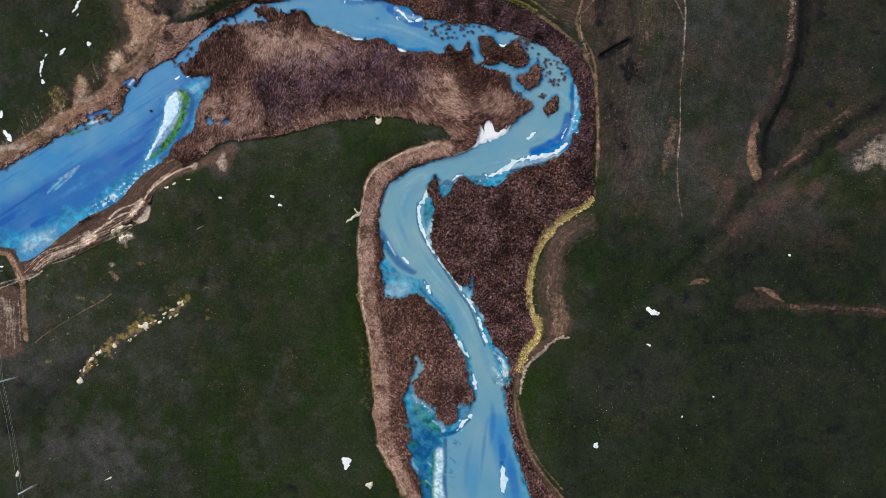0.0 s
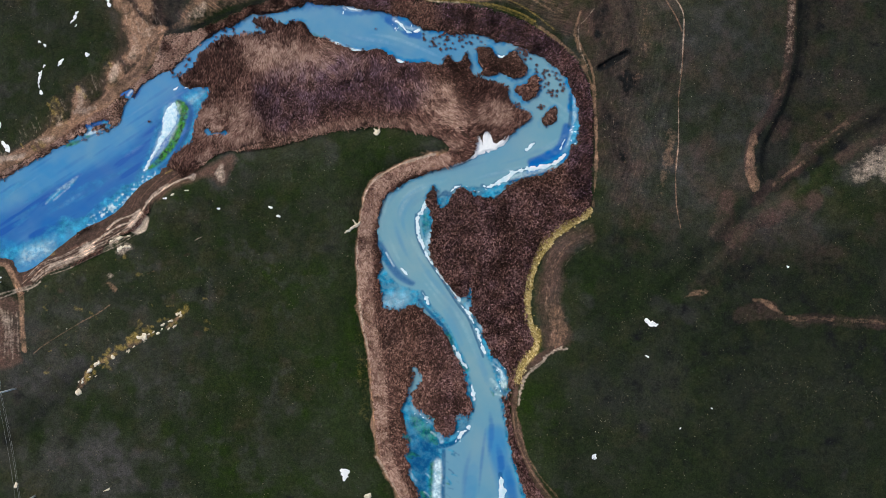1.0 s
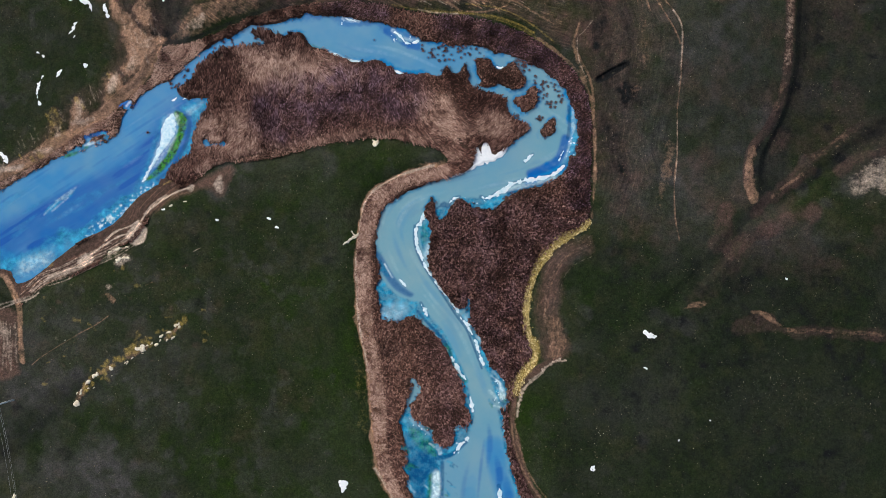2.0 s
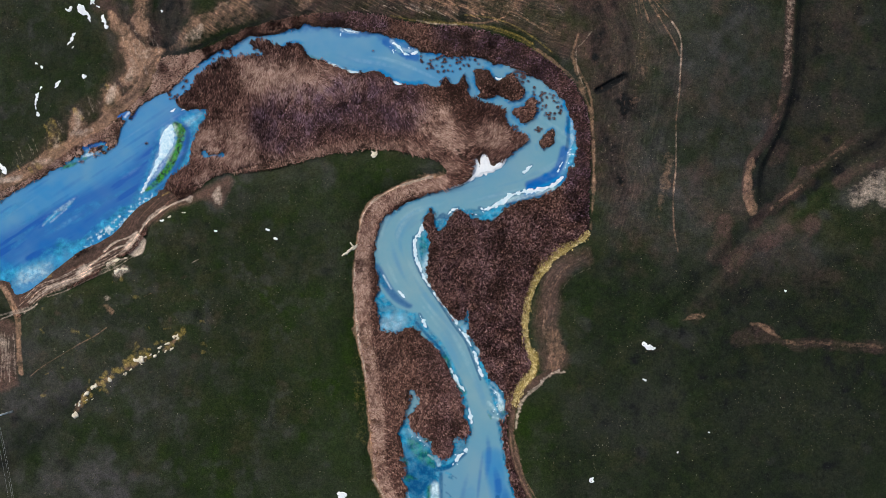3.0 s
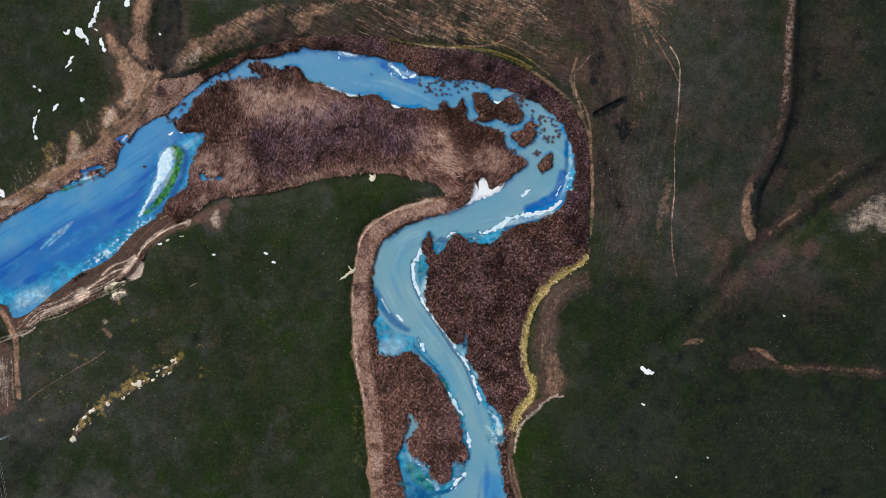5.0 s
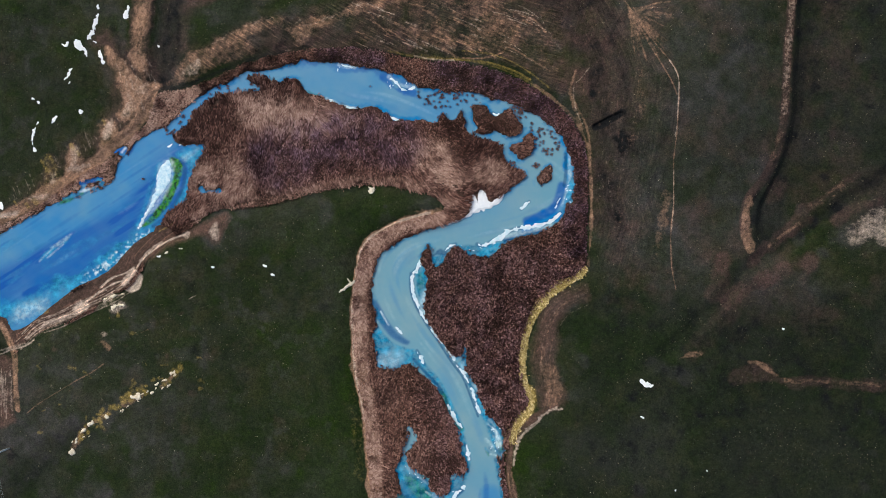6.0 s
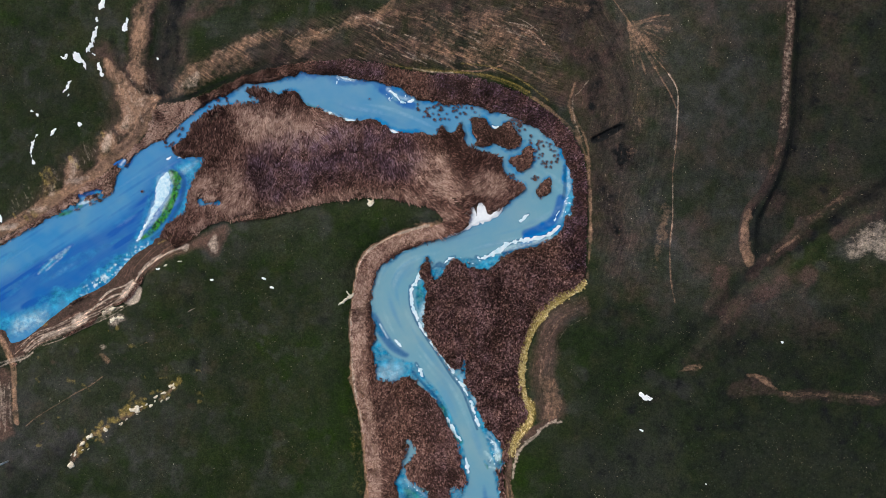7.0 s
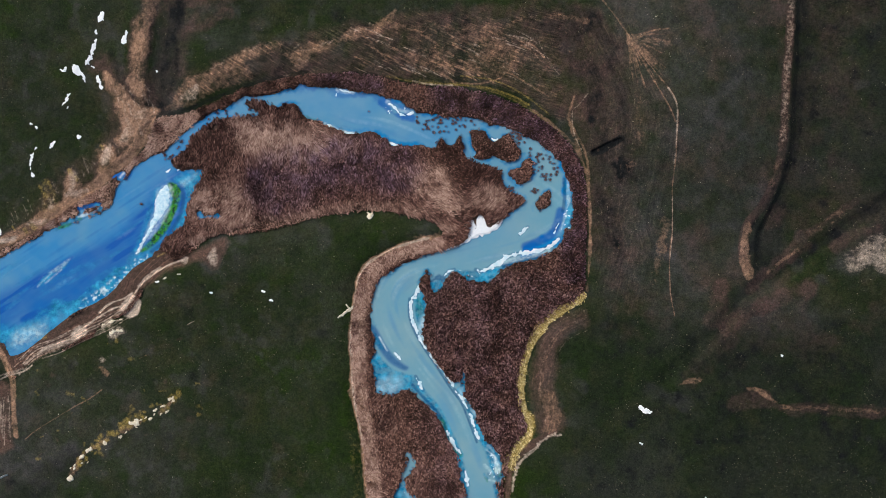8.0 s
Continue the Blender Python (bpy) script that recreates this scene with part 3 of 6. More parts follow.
# creases worn into the bare slopes
for k in range(60):
    q = streaks.randint(0, 3)
    x, y = ((streaks.uniform(210, 285), streaks.uniform(-30, 80)), (streaks.uniform(250, 290), streaks.uniform(-170, 10)), (streaks.uniform(330, 560), streaks.uniform(-80, -10)))[q]
    run, lean_ = streaks.uniform(12, 34), (1.1, 1.5, -0.5)[q] + streaks.uniform(-0.3, 0.3)
    stroke(damp_shade if k % 2 else pale, 0.3, 2.2, streaks.uniform(0.2, 0.5) * (1 if k % 2 else 0.5), (x, y), (x + run * 0.5 * math.cos(lean_) + 2, y + run * 0.5 * math.sin(lean_)), (x + run * math.cos(lean_), y + run * math.sin(lean_)))
# tracks along the marsh and over the hill
rough_stroke(tan, 1.6, 2.5, 0.6, (955, 28), (992, 54), (1020, 80), (1038, 104), (1050, 132), (1056, 170), (1058, 230), (1057, 290), (1053, 345))
rough_stroke(damp_shade, 1.2, 3, 0.8, (300, 38), (340, 34), (380, 18), (420, -1), (450, -14), (500, -27), (560, -38))
stroke(tan, 0.3, 1.4, 0.75, (1075, -175), (1105, -140), (1132, -105), (1162, -65), (1197, -25), (1212, 0), (1214, 25), (1212, 60), (1210, 100), (1204, 150), (1204, 200), (1203, 240), (1199, 280), (1200, 340), (1208, 385))
stroke(tan, 0.5, 1.6, 0.7, (1132, -105), (1158, -58), (1182, -20), (1200, 10), (1210, 34))
for k in range(55):
    a = streaks.uniform(-0.4, 1.55)
    run = streaks.uniform(30, 85)
    stroke(tan, 0.4, 1.7, streaks.uniform(0.2, 0.6), (1128 + streaks.uniform(-6, 10), -110 + streaks.uniform(-5, 20)), (1128 + math.cos(a) * run * 0.5, -105 + math.sin(a) * run * 0.6), (1128 + math.cos(a) * run * 0.9, -100 + math.sin(a) * run))
rough_stroke(tan, 3, 16, 0.35, (1190, 220), (1185, 270), (1170, 320))
rough_stroke(grey, 6, 20, 0.6, (1160, 120), (1150, 180), (1148, 240), (1165, 290))
# scarps and gullies of the eastern hill
stroke(rust, 5.5, 5, 1.0, (1412, -260), (1413, -170), (1411, -100), (1406, -40), (1403, 0), (1401, 60), (1394, 110), (1381, 150), (1364, 185), (1340, 215), (1330, 240), (1328, 270), (1334, 300))
rough_stroke(pale, 3, 6, 0.22, (1412, -260), (1413, -170), (1408, -60), (1399, 70))
rough_stroke(tan, 3, 6, 0.3, (1412, -260), (1413, -170), (1411, -100), (1405, 10), (1399, 70), (1390, 115), (1377, 150))
rough_stroke(tan, 4, 6, 0.5, (1338, 220), (1330, 250), (1332, 285), (1338, 310))
# shaded fall behind the scarp, painted as a dark band and a wider soft one
stroke(damp_shade, 9, 10, 1.0, (1434, -260), (1434, -100), (1426, 0), (1420, 60), (1412, 105), (1398, 145), (1378, 190), (1356, 222), (1350, 250), (1352, 290))
rough_stroke(damp_shade, 20, 24, 0.6, (1446, -260), (1444, -100), (1436, 0), (1426, 80), (1402, 150), (1372, 230), (1372, 290))
rough_stroke(green, 14, 16, 0.9, (1368, -60), (1368, 50), (1358, 120), (1345, 180))
rough_stroke(rust, 4, 9, 0.8, (1530, 175), (1500, 195), (1462, 225), (1432, 245), (1405, 272), (1370, 305), (1340, 340))
rough_stroke(tan, 2, 6, 0.3, (1500, 195), (1462, 225))
rough_stroke(damp_shade, 5, 12, 0.8, (1660, 110), (1568, 168), (1525, 205), (1480, 245), (1430, 282))
rough_patch(grey, 14, 1.0, (1500, 270), (1568, 228), (1660, 220), (1660, 300), (1568, 306), (1485, 302))
rough_patch(pale, 14, 0.4, (1520, 270), (1575, 235), (1660, 235), (1660, 295), (1568, 300), (1510, 295))
rough_patch(grey, 24, 0.7, (1320, 370), (1370, 345), (1450, 345), (1470, 400), (1400, 420), (1330, 410))
rough_stroke(rust, 8, 26, 0.4, (1235, 490), (1280, 445), (1318, 400), (1350, 355), (1410, 325))
rough_stroke(damp_shade, 3, 12, 0.6, (1345, 335), (1318, 352), (1300, 382), (1270, 425), (1225, 465))
rough_stroke(rust, 10, 14, 0.8, (1275, 390), (1285, 360), (1292, 335))
rough_stroke(green, 30, 40, 1.3, (1040, 470), (1110, 490), (1180, 490))
rough_stroke(damp_shade, 14, 30, 0.5, (1020, 455), (1100, 470), (1200, 470), (1260, 440))
rough_stroke(rust, 3, 7, 0.95, (1310, 538), (1345, 532), (1375, 535), (1410, 545), (1460, 543), (1510, 548), (1568, 550), (1660, 548))
rough_stroke(tan, 1, 5, 0.5, (1338, 510), (1358, 515), (1380, 530), (1410, 542))
rough_stroke(tan, 0.5, 6, 0.3, (1410, 543), (1460, 543), (1510, 550), (1568, 548))
rough_stroke(tan, 0.5, 7, 0.5, (1214, 506), (1232, 498), (1250, 497)), rough_stroke(grey, 6, 12, 0.9, (1165, 515), (1190, 525), (1225, 540))
# eastern bank: sedge bench, track and pale edge
rough_patch(mud, 14, 0.65, (1046, 372), (1052, 405), (1015, 430), (1002, 480), (1000, 540), (1013, 572), (1002, 598), (968, 600), (955, 560), (950, 500), (962, 445), (990, 405))
rough_stroke(tan, 6, 14, 0.5, (985, 530), (992, 560), (985, 585))
rough_stroke(yellow, 5, 4, 1.2, (1046, 356), (1028, 369), (1000, 383), (976, 403), (956, 433), (943, 468), (936, 500), (936, 530), (944, 560), (953, 582), (944, 604), (925, 628))
rough_stroke(yellow, 5, 9, 0.7, (948, 560), (954, 584), (944, 604), (926, 626), (914, 646))
rough_stroke(pale, 0.5, 2.6, 0.6, (1004, 600), (990, 598), (976, 607), (962, 621), (944, 636), (930, 652), (924, 672), (921, 694))
for x, y in beside([tuple(p) for p in smooth([(1004, 600), (990, 598), (976, 607), (962, 621), (944, 636), (930, 652), (924, 672), (921, 694)], False, 7)], 0.5):
    x, y, r = x + streaks.uniform(-2.2, 2.2), y + streaks.uniform(-1.8, 1.8), streaks.uniform(0.2, 1.2)
    stroke(pale, r, 2.4, streaks.uniform(0.25, 0.75), (x, y), (x + streaks.uniform(-3, 3), y + streaks.uniform(-2, 2)))
rough_stroke(mud, 5, 4, 0.9, (995, 592), (960, 612), (930, 634), (917, 660), (912, 690), (914, 730), (924, 775), (945, 822), (978, 868), (1010, 910))
rough_stroke(tan, 1.0, 1.8, 0.6, (910, 700), (914, 740), (928, 785), (950, 825), (985, 868), (1015, 905))
rough_stroke(tan, 1.0, 1.8, 0.45, (915, 690), (922, 740), (936, 785), (960, 825), (995, 866))
# western bank
rough_stroke(tan, 2.5, 4, 1.2, (708, 855), (688, 818), (673, 780), (666, 740), (663, 700), (660, 660), (658, 620), (653, 590), (646, 560), (641, 520), (638, 480), (636, 440), (638, 400), (643, 360), (648, 330), (662, 304), (686, 286), (710, 273), (740, 263), (772, 254))
rough_stroke(pale, 0.8, 3, 0.8, (658, 620), (653, 590), (646, 560), (641, 520), (638, 480), (636, 440), (638, 400), (643, 360), (648, 330), (662, 304), (686, 286), (710, 273), (740, 263), (772, 254))
rough_stroke(tan, 8, 10, 0.95, (735, 900), (712, 850), (690, 806), (680, 770), (674, 720), (672, 660), (666, 600), (658, 560), (652, 520), (650, 480), (650, 440), (651, 400), (656, 360), (664, 330), (684, 302), (712, 284), (745, 271), (785, 260))
rough_stroke(pale, 1, 3, 0.6, (738, 905), (722, 880), (705, 848), (688, 818), (670, 790))
rough_stroke(yellow, 4, 14, 0.16, (650, 720), (645, 640), (640, 560)), rough_stroke(green, 14, 20, 0.9, (640, 700), (635, 600), (628, 480), (632, 380))
rough_patch(green, 20, 0.95, (420, 262), (520, 248), (640, 218), (720, 218), (785, 240), (700, 270), (650, 312), (600, 330), (500, 320))
rough_stroke(tan, 2, 3, 0.7, (660, 308), (690, 285), (715, 274), (745, 264), (775, 256))
# mud shore of the lake and the washed-out pale ground above it
rough_stroke(mud, 9, 5, 1.0, (45, 478), (90, 450), (140, 420), (190, 392), (225, 365), (245, 338), (275, 312), (310, 290), (340, 270))
rough_patch(pale, 5, 1.2, (230, 376), (242, 362), (252, 351), (263, 370), (258, 391), (242, 395), (232, 386))
for pts in (((252, 352), (236, 362), (218, 368), (205, 376), (192, 388)), ((240, 374), (222, 378), (205, 386), (190, 396)), ((234, 398), (218, 402), (206, 407), (198, 412)), ((190, 394), (176, 406), (160, 416), (146, 424)), ((172, 420), (156, 430), (130, 438), (100, 448), (84, 460))):
    rough_stroke(pale, 0.6, 2.2, 0.85, *pts)
rough_patch(pale, 4, 0.8, (146, 424), (158, 412), (172, 416), (166, 430), (150, 432)), rough_patch(pale, 4, 0.6, (98, 452), (118, 444), (140, 438), (118, 450))
for k in range(15):
    off, a, z_ = streaks.uniform(-22, 16), streaks.randint(0, 4), streaks.randint(5, 8)
    seam = [(246, 382), (212, 404), (190, 415), (160, 428), (120, 446), (86, 460), (62, 482), (50, 494)][a:z_ + 1]
    stroke(pale, 0.1, streaks.uniform(1.2, 3.0), streaks.uniform(0.1, 0.6), *[(x + off * 0.45, y + off * 0.6 + streaks.uniform(-1.2, 1.2)) for x, y in seam])
rough_stroke(pale, 0.8, 2.5, 0.6, (300, 308), (280, 320), (262, 340))
rough_patch(pale, 5, 0.7, (208, 420), (225, 410), (238, 420), (222, 432), (208, 432))
rough_stroke(grey, 8, 14, 0.9, (395, 300), (390, 280), (405, 262)), rough_stroke(pale, 3, 6, 0.5, (392, 296), (390, 280))
rough_stroke(tan, 2, 4, 0.9, (-30, 452), (5, 448), (20, 458), (30, 482), (40, 505), (42, 560), (46, 600))
rough_patch(mud, 6, 0.8, (-90, 512), (0, 505), (35, 515), (38, 560), (38, 600), (30, 628), (-90, 640))
rough_stroke(pale, 3, 8, 0.5, (5, 530), (15, 550)), rough_stroke(pale, 1, 2, 0.5, (-60, 520), (0, 502), (40, 492), (58, 486))
# rocky outcrop line and damp hollow on the south-west pasture
for k in range(46):
    a = streaks.uniform(0, 1)
    x, y = 143 + 182 * a + streaks.uniform(-9, 9), 656 - 120 * a - 14 * math.sin(3.1 * a) + streaks.uniform(-9, 9)
    rough_stroke(yellow, 0.3, streaks.uniform(4, 9), streaks.uniform(0.25, 0.75), (x, y), (x + streaks.uniform(-6, 6), y + streaks.uniform(-6, 6)))
rough_stroke(tan, 1, 6, 0.6, (142, 670), (165, 632), (205, 608)), rough_stroke(tan, 1, 7, 0.6, (235, 590), (262, 575)), rough_stroke(tan, 1, 5, 0.6, (300, 560), (322, 538))
rough_stroke(damp_shade, 8, 26, 0.7, (20, 750), (70, 708), (112, 668), (150, 640))
rough_stroke(grey, 6, 20, 0.8, (60, 660), (110, 640), (150, 620)), rough_stroke(grey, 18, 30, 0.6, (180, 760), (200, 830))
stroke(tan, 0.1, 1.4, 0.25, (95, 600), (140, 565), (190, 520))
for k in range(16):
    stroke(pale, 0.2, 1.5, streaks.uniform(0.15, 0.5), (2.6 * k - 6, 512 + streaks.uniform(0, 30)), (2.6 * k - 4, 560 + streaks.uniform(-10, 20)), (2.6 * k - 3, 600 + streaks.uniform(-10, 20)))
grey += 0.68 * step(430, 200, GU) * step(420, 560, GV) * step(-0.6, 0.5, vnoise(GU, GV, 70, 24, 3))
rough_patch(grey, 50, 0.25, (1290, 620), (1500, 600), (1560, 700), (1480, 800), (1320, 780))
for k in range(2):
    rough_stroke(tan, 0.5, 2, 0.35, (1046 - 6 * k, 392 + 3 * k), (1010 - 7 * k, 415 + 3 * k), (982 - 4 * k, 460), (972 - 4 * k, 520))
# runnels down the bare slopes
for k in range(70):
    a = streaks.uniform(0, 1)
    x, y = -20 + 290 * a, 288 - 200 * a - 12
    run = streaks.uniform(8, 30)
    stroke(pale, 0.2, 1.6, streaks.uniform(0.1, 0.4), (x, y), (x - run * 0.35 + 3, y - run * 0.6), (x - run * 0.4, y - run))
for k in range(24):
    x, y = streaks.uniform(215, 280), streaks.uniform(-20, 50)
    rough_stroke(pale, 0.4, 2, streaks.uniform(0.15, 0.4), (x, y), (x + 8, y + 12), (x + 10, y + 26))
for k in range(260):
    a, b = streaks.uniform(-20, 1590), streaks.uniform(-180, 890)
    rough_stroke((grey, grey, green, damp_shade)[k % 4], streaks.uniform(0.5, 5), streaks.uniform(7, 15), streaks.uniform(0.3, 0.9), (a, b), (a + streaks.uniform(-8, 8), b + streaks.uniform(-6, 6)))
# spurs between the gullies of the north-west bank: sunlight painted as pale patches
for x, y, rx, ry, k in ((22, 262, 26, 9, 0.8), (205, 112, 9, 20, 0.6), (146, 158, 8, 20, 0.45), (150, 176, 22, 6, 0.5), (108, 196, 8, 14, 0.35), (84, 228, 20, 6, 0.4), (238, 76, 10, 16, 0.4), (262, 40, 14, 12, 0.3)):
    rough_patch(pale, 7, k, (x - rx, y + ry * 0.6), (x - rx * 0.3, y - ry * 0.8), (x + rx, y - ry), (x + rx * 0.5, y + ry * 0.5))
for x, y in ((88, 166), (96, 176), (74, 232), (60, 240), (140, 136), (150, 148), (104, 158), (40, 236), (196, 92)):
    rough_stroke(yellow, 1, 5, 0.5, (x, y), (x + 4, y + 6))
# mauve mud apron south of the lake
rough_patch(mud, 8, 0.8, (255, 345), (275, 318), (310, 297), (345, 284), (380, 268), (415, 258), (408, 288), (396, 306), (372, 296), (345, 302), (300, 322), (270, 346))
stroke(pale, 0.5, 2.0, 0.9, (256, 352), (266, 338), (284, 322), (302, 310), (322, 300), (346, 292)), rough_patch(pale, 4, 0.7, (338, 296), (342, 288), (350, 290), (346, 300))
rough_patch(pale, 5, 0.55, (384, 284), (394, 270), (400, 284), (398, 302), (388, 298)), stroke(yellow, 0.6, 2.5, 0.4, (296, 288), (318, 276), (332, 262), (340, 252))
# the northern slope: crest light painted in tan and pale, fine rills, dark hollows
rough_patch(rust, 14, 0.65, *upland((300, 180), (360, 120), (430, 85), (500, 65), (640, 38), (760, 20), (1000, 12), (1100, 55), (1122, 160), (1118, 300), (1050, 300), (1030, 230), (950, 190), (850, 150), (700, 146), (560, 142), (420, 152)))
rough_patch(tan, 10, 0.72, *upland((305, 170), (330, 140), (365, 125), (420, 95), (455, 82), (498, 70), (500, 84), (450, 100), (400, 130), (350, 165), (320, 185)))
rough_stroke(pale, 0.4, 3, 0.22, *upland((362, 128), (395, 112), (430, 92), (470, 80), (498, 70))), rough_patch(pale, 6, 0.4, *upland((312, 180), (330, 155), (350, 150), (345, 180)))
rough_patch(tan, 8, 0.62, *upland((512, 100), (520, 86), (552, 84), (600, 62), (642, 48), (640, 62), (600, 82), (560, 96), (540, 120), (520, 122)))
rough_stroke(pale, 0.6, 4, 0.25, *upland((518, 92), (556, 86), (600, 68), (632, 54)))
rough_patch(tan, 5, 0.55, *upland((650, 60), (662, 40), (700, 18), (690, 34), (676, 52), (668, 64))), rough_stroke(damp_shade, 4, 8, 0.8, *upland((503, 82), (502, 110), (490, 128)))
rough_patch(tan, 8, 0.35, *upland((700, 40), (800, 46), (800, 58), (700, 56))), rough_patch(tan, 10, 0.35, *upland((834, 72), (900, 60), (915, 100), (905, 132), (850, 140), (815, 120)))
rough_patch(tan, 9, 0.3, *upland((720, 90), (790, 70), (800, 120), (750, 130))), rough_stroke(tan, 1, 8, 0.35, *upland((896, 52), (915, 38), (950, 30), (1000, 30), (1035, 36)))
for k in range(120):
    x, y = streaks.uniform(600, 930), streaks.uniform(40, 130)
    run, fall = streaks.uniform(15, 50), streaks.uniform(0.25, 0.62)
    stroke((pale, damp_shade, tan)[k % 3], 0.2, 1.5, streaks.uniform(0.2, 0.55), *upland((x, y), (x + run * 0.5, y + run * fall * 0.4), (x + run, y + run * fall)))
for pts in (((650, 68), (680, 80), (700, 92)), ((655, 105), (680, 118), (702, 130)), ((715, 115), (735, 128), (748, 134)), ((838, 80), (850, 92), (862, 98)), ((888, 128), (910, 142), (940, 155), (965, 175)), ((948, 62), (960, 90), (980, 122), (990, 134)), ((930, 72), (945, 92), (948, 100))):
    stroke(pale, 0.2, 1.8, 0.3, *upland(*pts))
stroke(damp_shade, 4, 7, 0.85, *upland((826, 40), (822, 70), (814, 105), (808, 142))), rough_stroke(damp_shade, 8, 14, 0.8, *upland((960, 50), (1000, 48), (1030, 60))), rough_stroke(damp_shade, 7, 12, 0.7, *upland((1010, 132), (1030, 140), (1032, 158)))
rough_patch(green, 12, 1.0, *upland((905, 108), (950, 118), (1000, 150), (1018, 182), (1005, 196), (960, 172), (915, 135))), rough_stroke(grey, 6, 10, 0.7, *upland((930, 100), (960, 118), (985, 132)))
stroke(yellow, 0.8, 2.5, 0.55, *upland((740, 150), (800, 152), (860, 158), (905, 172), (935, 188))), stroke(tan, 0.6, 2.2, 0.7, *upland((815, 150), (850, 150), (885, 140), (897, 130), (930, 148), (970, 172)))
stroke(pale, 0.6, 2.5, 0.5, *upland((730, 146), (760, 152), (800, 154))), stroke(damp_shade, 1.5, 3, 0.8, *upland((320, 200), (400, 168), (480, 142), (560, 136), (640, 132), (720, 152), (800, 158)))
stroke(pale, 0.3, 2.0, 0.35, *upland((1040, 165), (1025, 185), (1012, 200), (1016, 240), (1030, 270))), stroke(tan, 1.0, 3.0, 0.6, *upland((1004, 210), (1020, 240), (1036, 275), (1042, 320)))
rough_stroke(damp_shade, 8, 12, 0.95, *upland((318, 0), (306, 50), (302, 100), (298, 150), (284, 188))), rough_patch(green, 14, 0.9, *upland((335, 62), (400, 48), (420, 80), (380, 112), (345, 125)))
rough_stroke(rust, 5, 10, 0.8, *upland((335, 55), (365, 42), (400, 22))), rough_stroke(damp_shade, 3, 9, 0.8, *upland((206, 120), (212, 145), (235, 172), (262, 190))), rough_stroke(rust, 5, 10, 0.8, *upland((270, 20), (310, 8), (360, 2)))
# brow of the knoll and worn cattle treads below it
rough_stroke(damp_shade, 7, 14, 0.85, *upland((1040, 30), (1072, 70), (1088, 110), (1100, 160), (1102, 210), (1108, 260), (1104, 310)))
for k in range(46):
    off, a = streaks.uniform(-46, 40), streaks.randint(0, 3)
    line = beside([(1168, 0), (1166, 60), (1158, 120), (1146, 175), (1140, 225), (1150, 265), (1138, 310), (1122, 350)], off)[a:a + streaks.randint(3, 6)]
    stroke((damp_shade, grey, pale)[k % 3], 0.2, 1.8, (0.5, 0.5, 0.11)[k % 3] * streaks.uniform(0.6, 1.1), *line)
for k in range(34):
    x, y = 1064 + 2.6 * k + streaks.uniform(-1, 1), streaks.uniform(130, 200)
    stroke((pale, damp_shade)[k % 2], 0.2, 1.6, streaks.uniform(0.08, 0.2), (x, y), (x + 2, y + 25), (x + 7, y + 50 + streaks.uniform(0, 30)))
rough_stroke(pale, 0.3, 1.5, 0.7, (1197, -25), (1211, 0), (1213, 25), (1210, 80), (1207, 110)), stroke(pale, 0.2, 1.5, 0.45, (1204, 170), (1203, 240), (1200, 280))
rough_patch(damp_shade, 22, 0.35, (1000, -130), (1080, -135), (1125, -60), (1122, 40), (1112, 130), (1065, 130), (1050, 60), (1045, 0), (1010, -50))
rough_stroke(damp_shade, 5, 10, 0.5, (1066, 150), (1110, 140), (1150, 128))
# gully of the east and the dark fall behind the scarp
rough_patch(rust, 10, 0.9, *upland((1350, 395), (1370, 360), (1392, 365), (1385, 385), (1362, 405))), rough_stroke(rust, 7, 14, 0.9, (1300, 405), (1345, 372), (1400, 350), (1440, 335))
rough_stroke(rust, 6, 8, 0.9, (1372, 310), (1400, 285), (1440, 262)), rough_stroke(tan, 1.5, 5, 0.45, (1372, 308), (1400, 284), (1425, 268)), rough_stroke(tan, 1, 7, 0.25, (1440, 240), (1470, 226), (1505, 205))
rough_stroke(rust, 5, 10, 0.8, (1490, 260), (1530, 235), (1568, 225)), rough_stroke(damp_shade, 4, 8, 0.9, (1430, 282), (1480, 247), (1525, 210), (1570, 190))
rough_stroke(rust, 6, 10, 0.9, (1310, 540), (1350, 528), (1400, 543), (1460, 543), (1510, 552), (1568, 550)), rough_patch(rust, 6, 0.9, (1318, 545), (1340, 512), (1365, 518), (1388, 535), (1380, 546))
rough_stroke(tan, 0.8, 4, 0.55, (1338, 510), (1352, 511), (1366, 520), (1384, 534), (1410, 543)), rough_stroke(tan, 0.5, 4, 0.35, (1400, 545), (1440, 541), (1480, 548), (1530, 545), (1568, 552))
rough_patch(grey, 8, 0.9, (1040, 392), (1040, 420), (1000, 440), (996, 510), (975, 520), (970, 460), (990, 415))
# treads on the sedge bench
for k in range(20):
    off = streaks.uniform(3, 44)
    line = beside([(1046, 372), (1016, 384), (988, 402), (966, 432), (954, 470), (949, 510), (955, 550), (964, 585)], -off)
    stroke((pale, damp_shade, rust)[k % 3], 0.2, 1.6, streaks.uniform(0.1, 0.3), *line[k % 3:5 + k % 4])
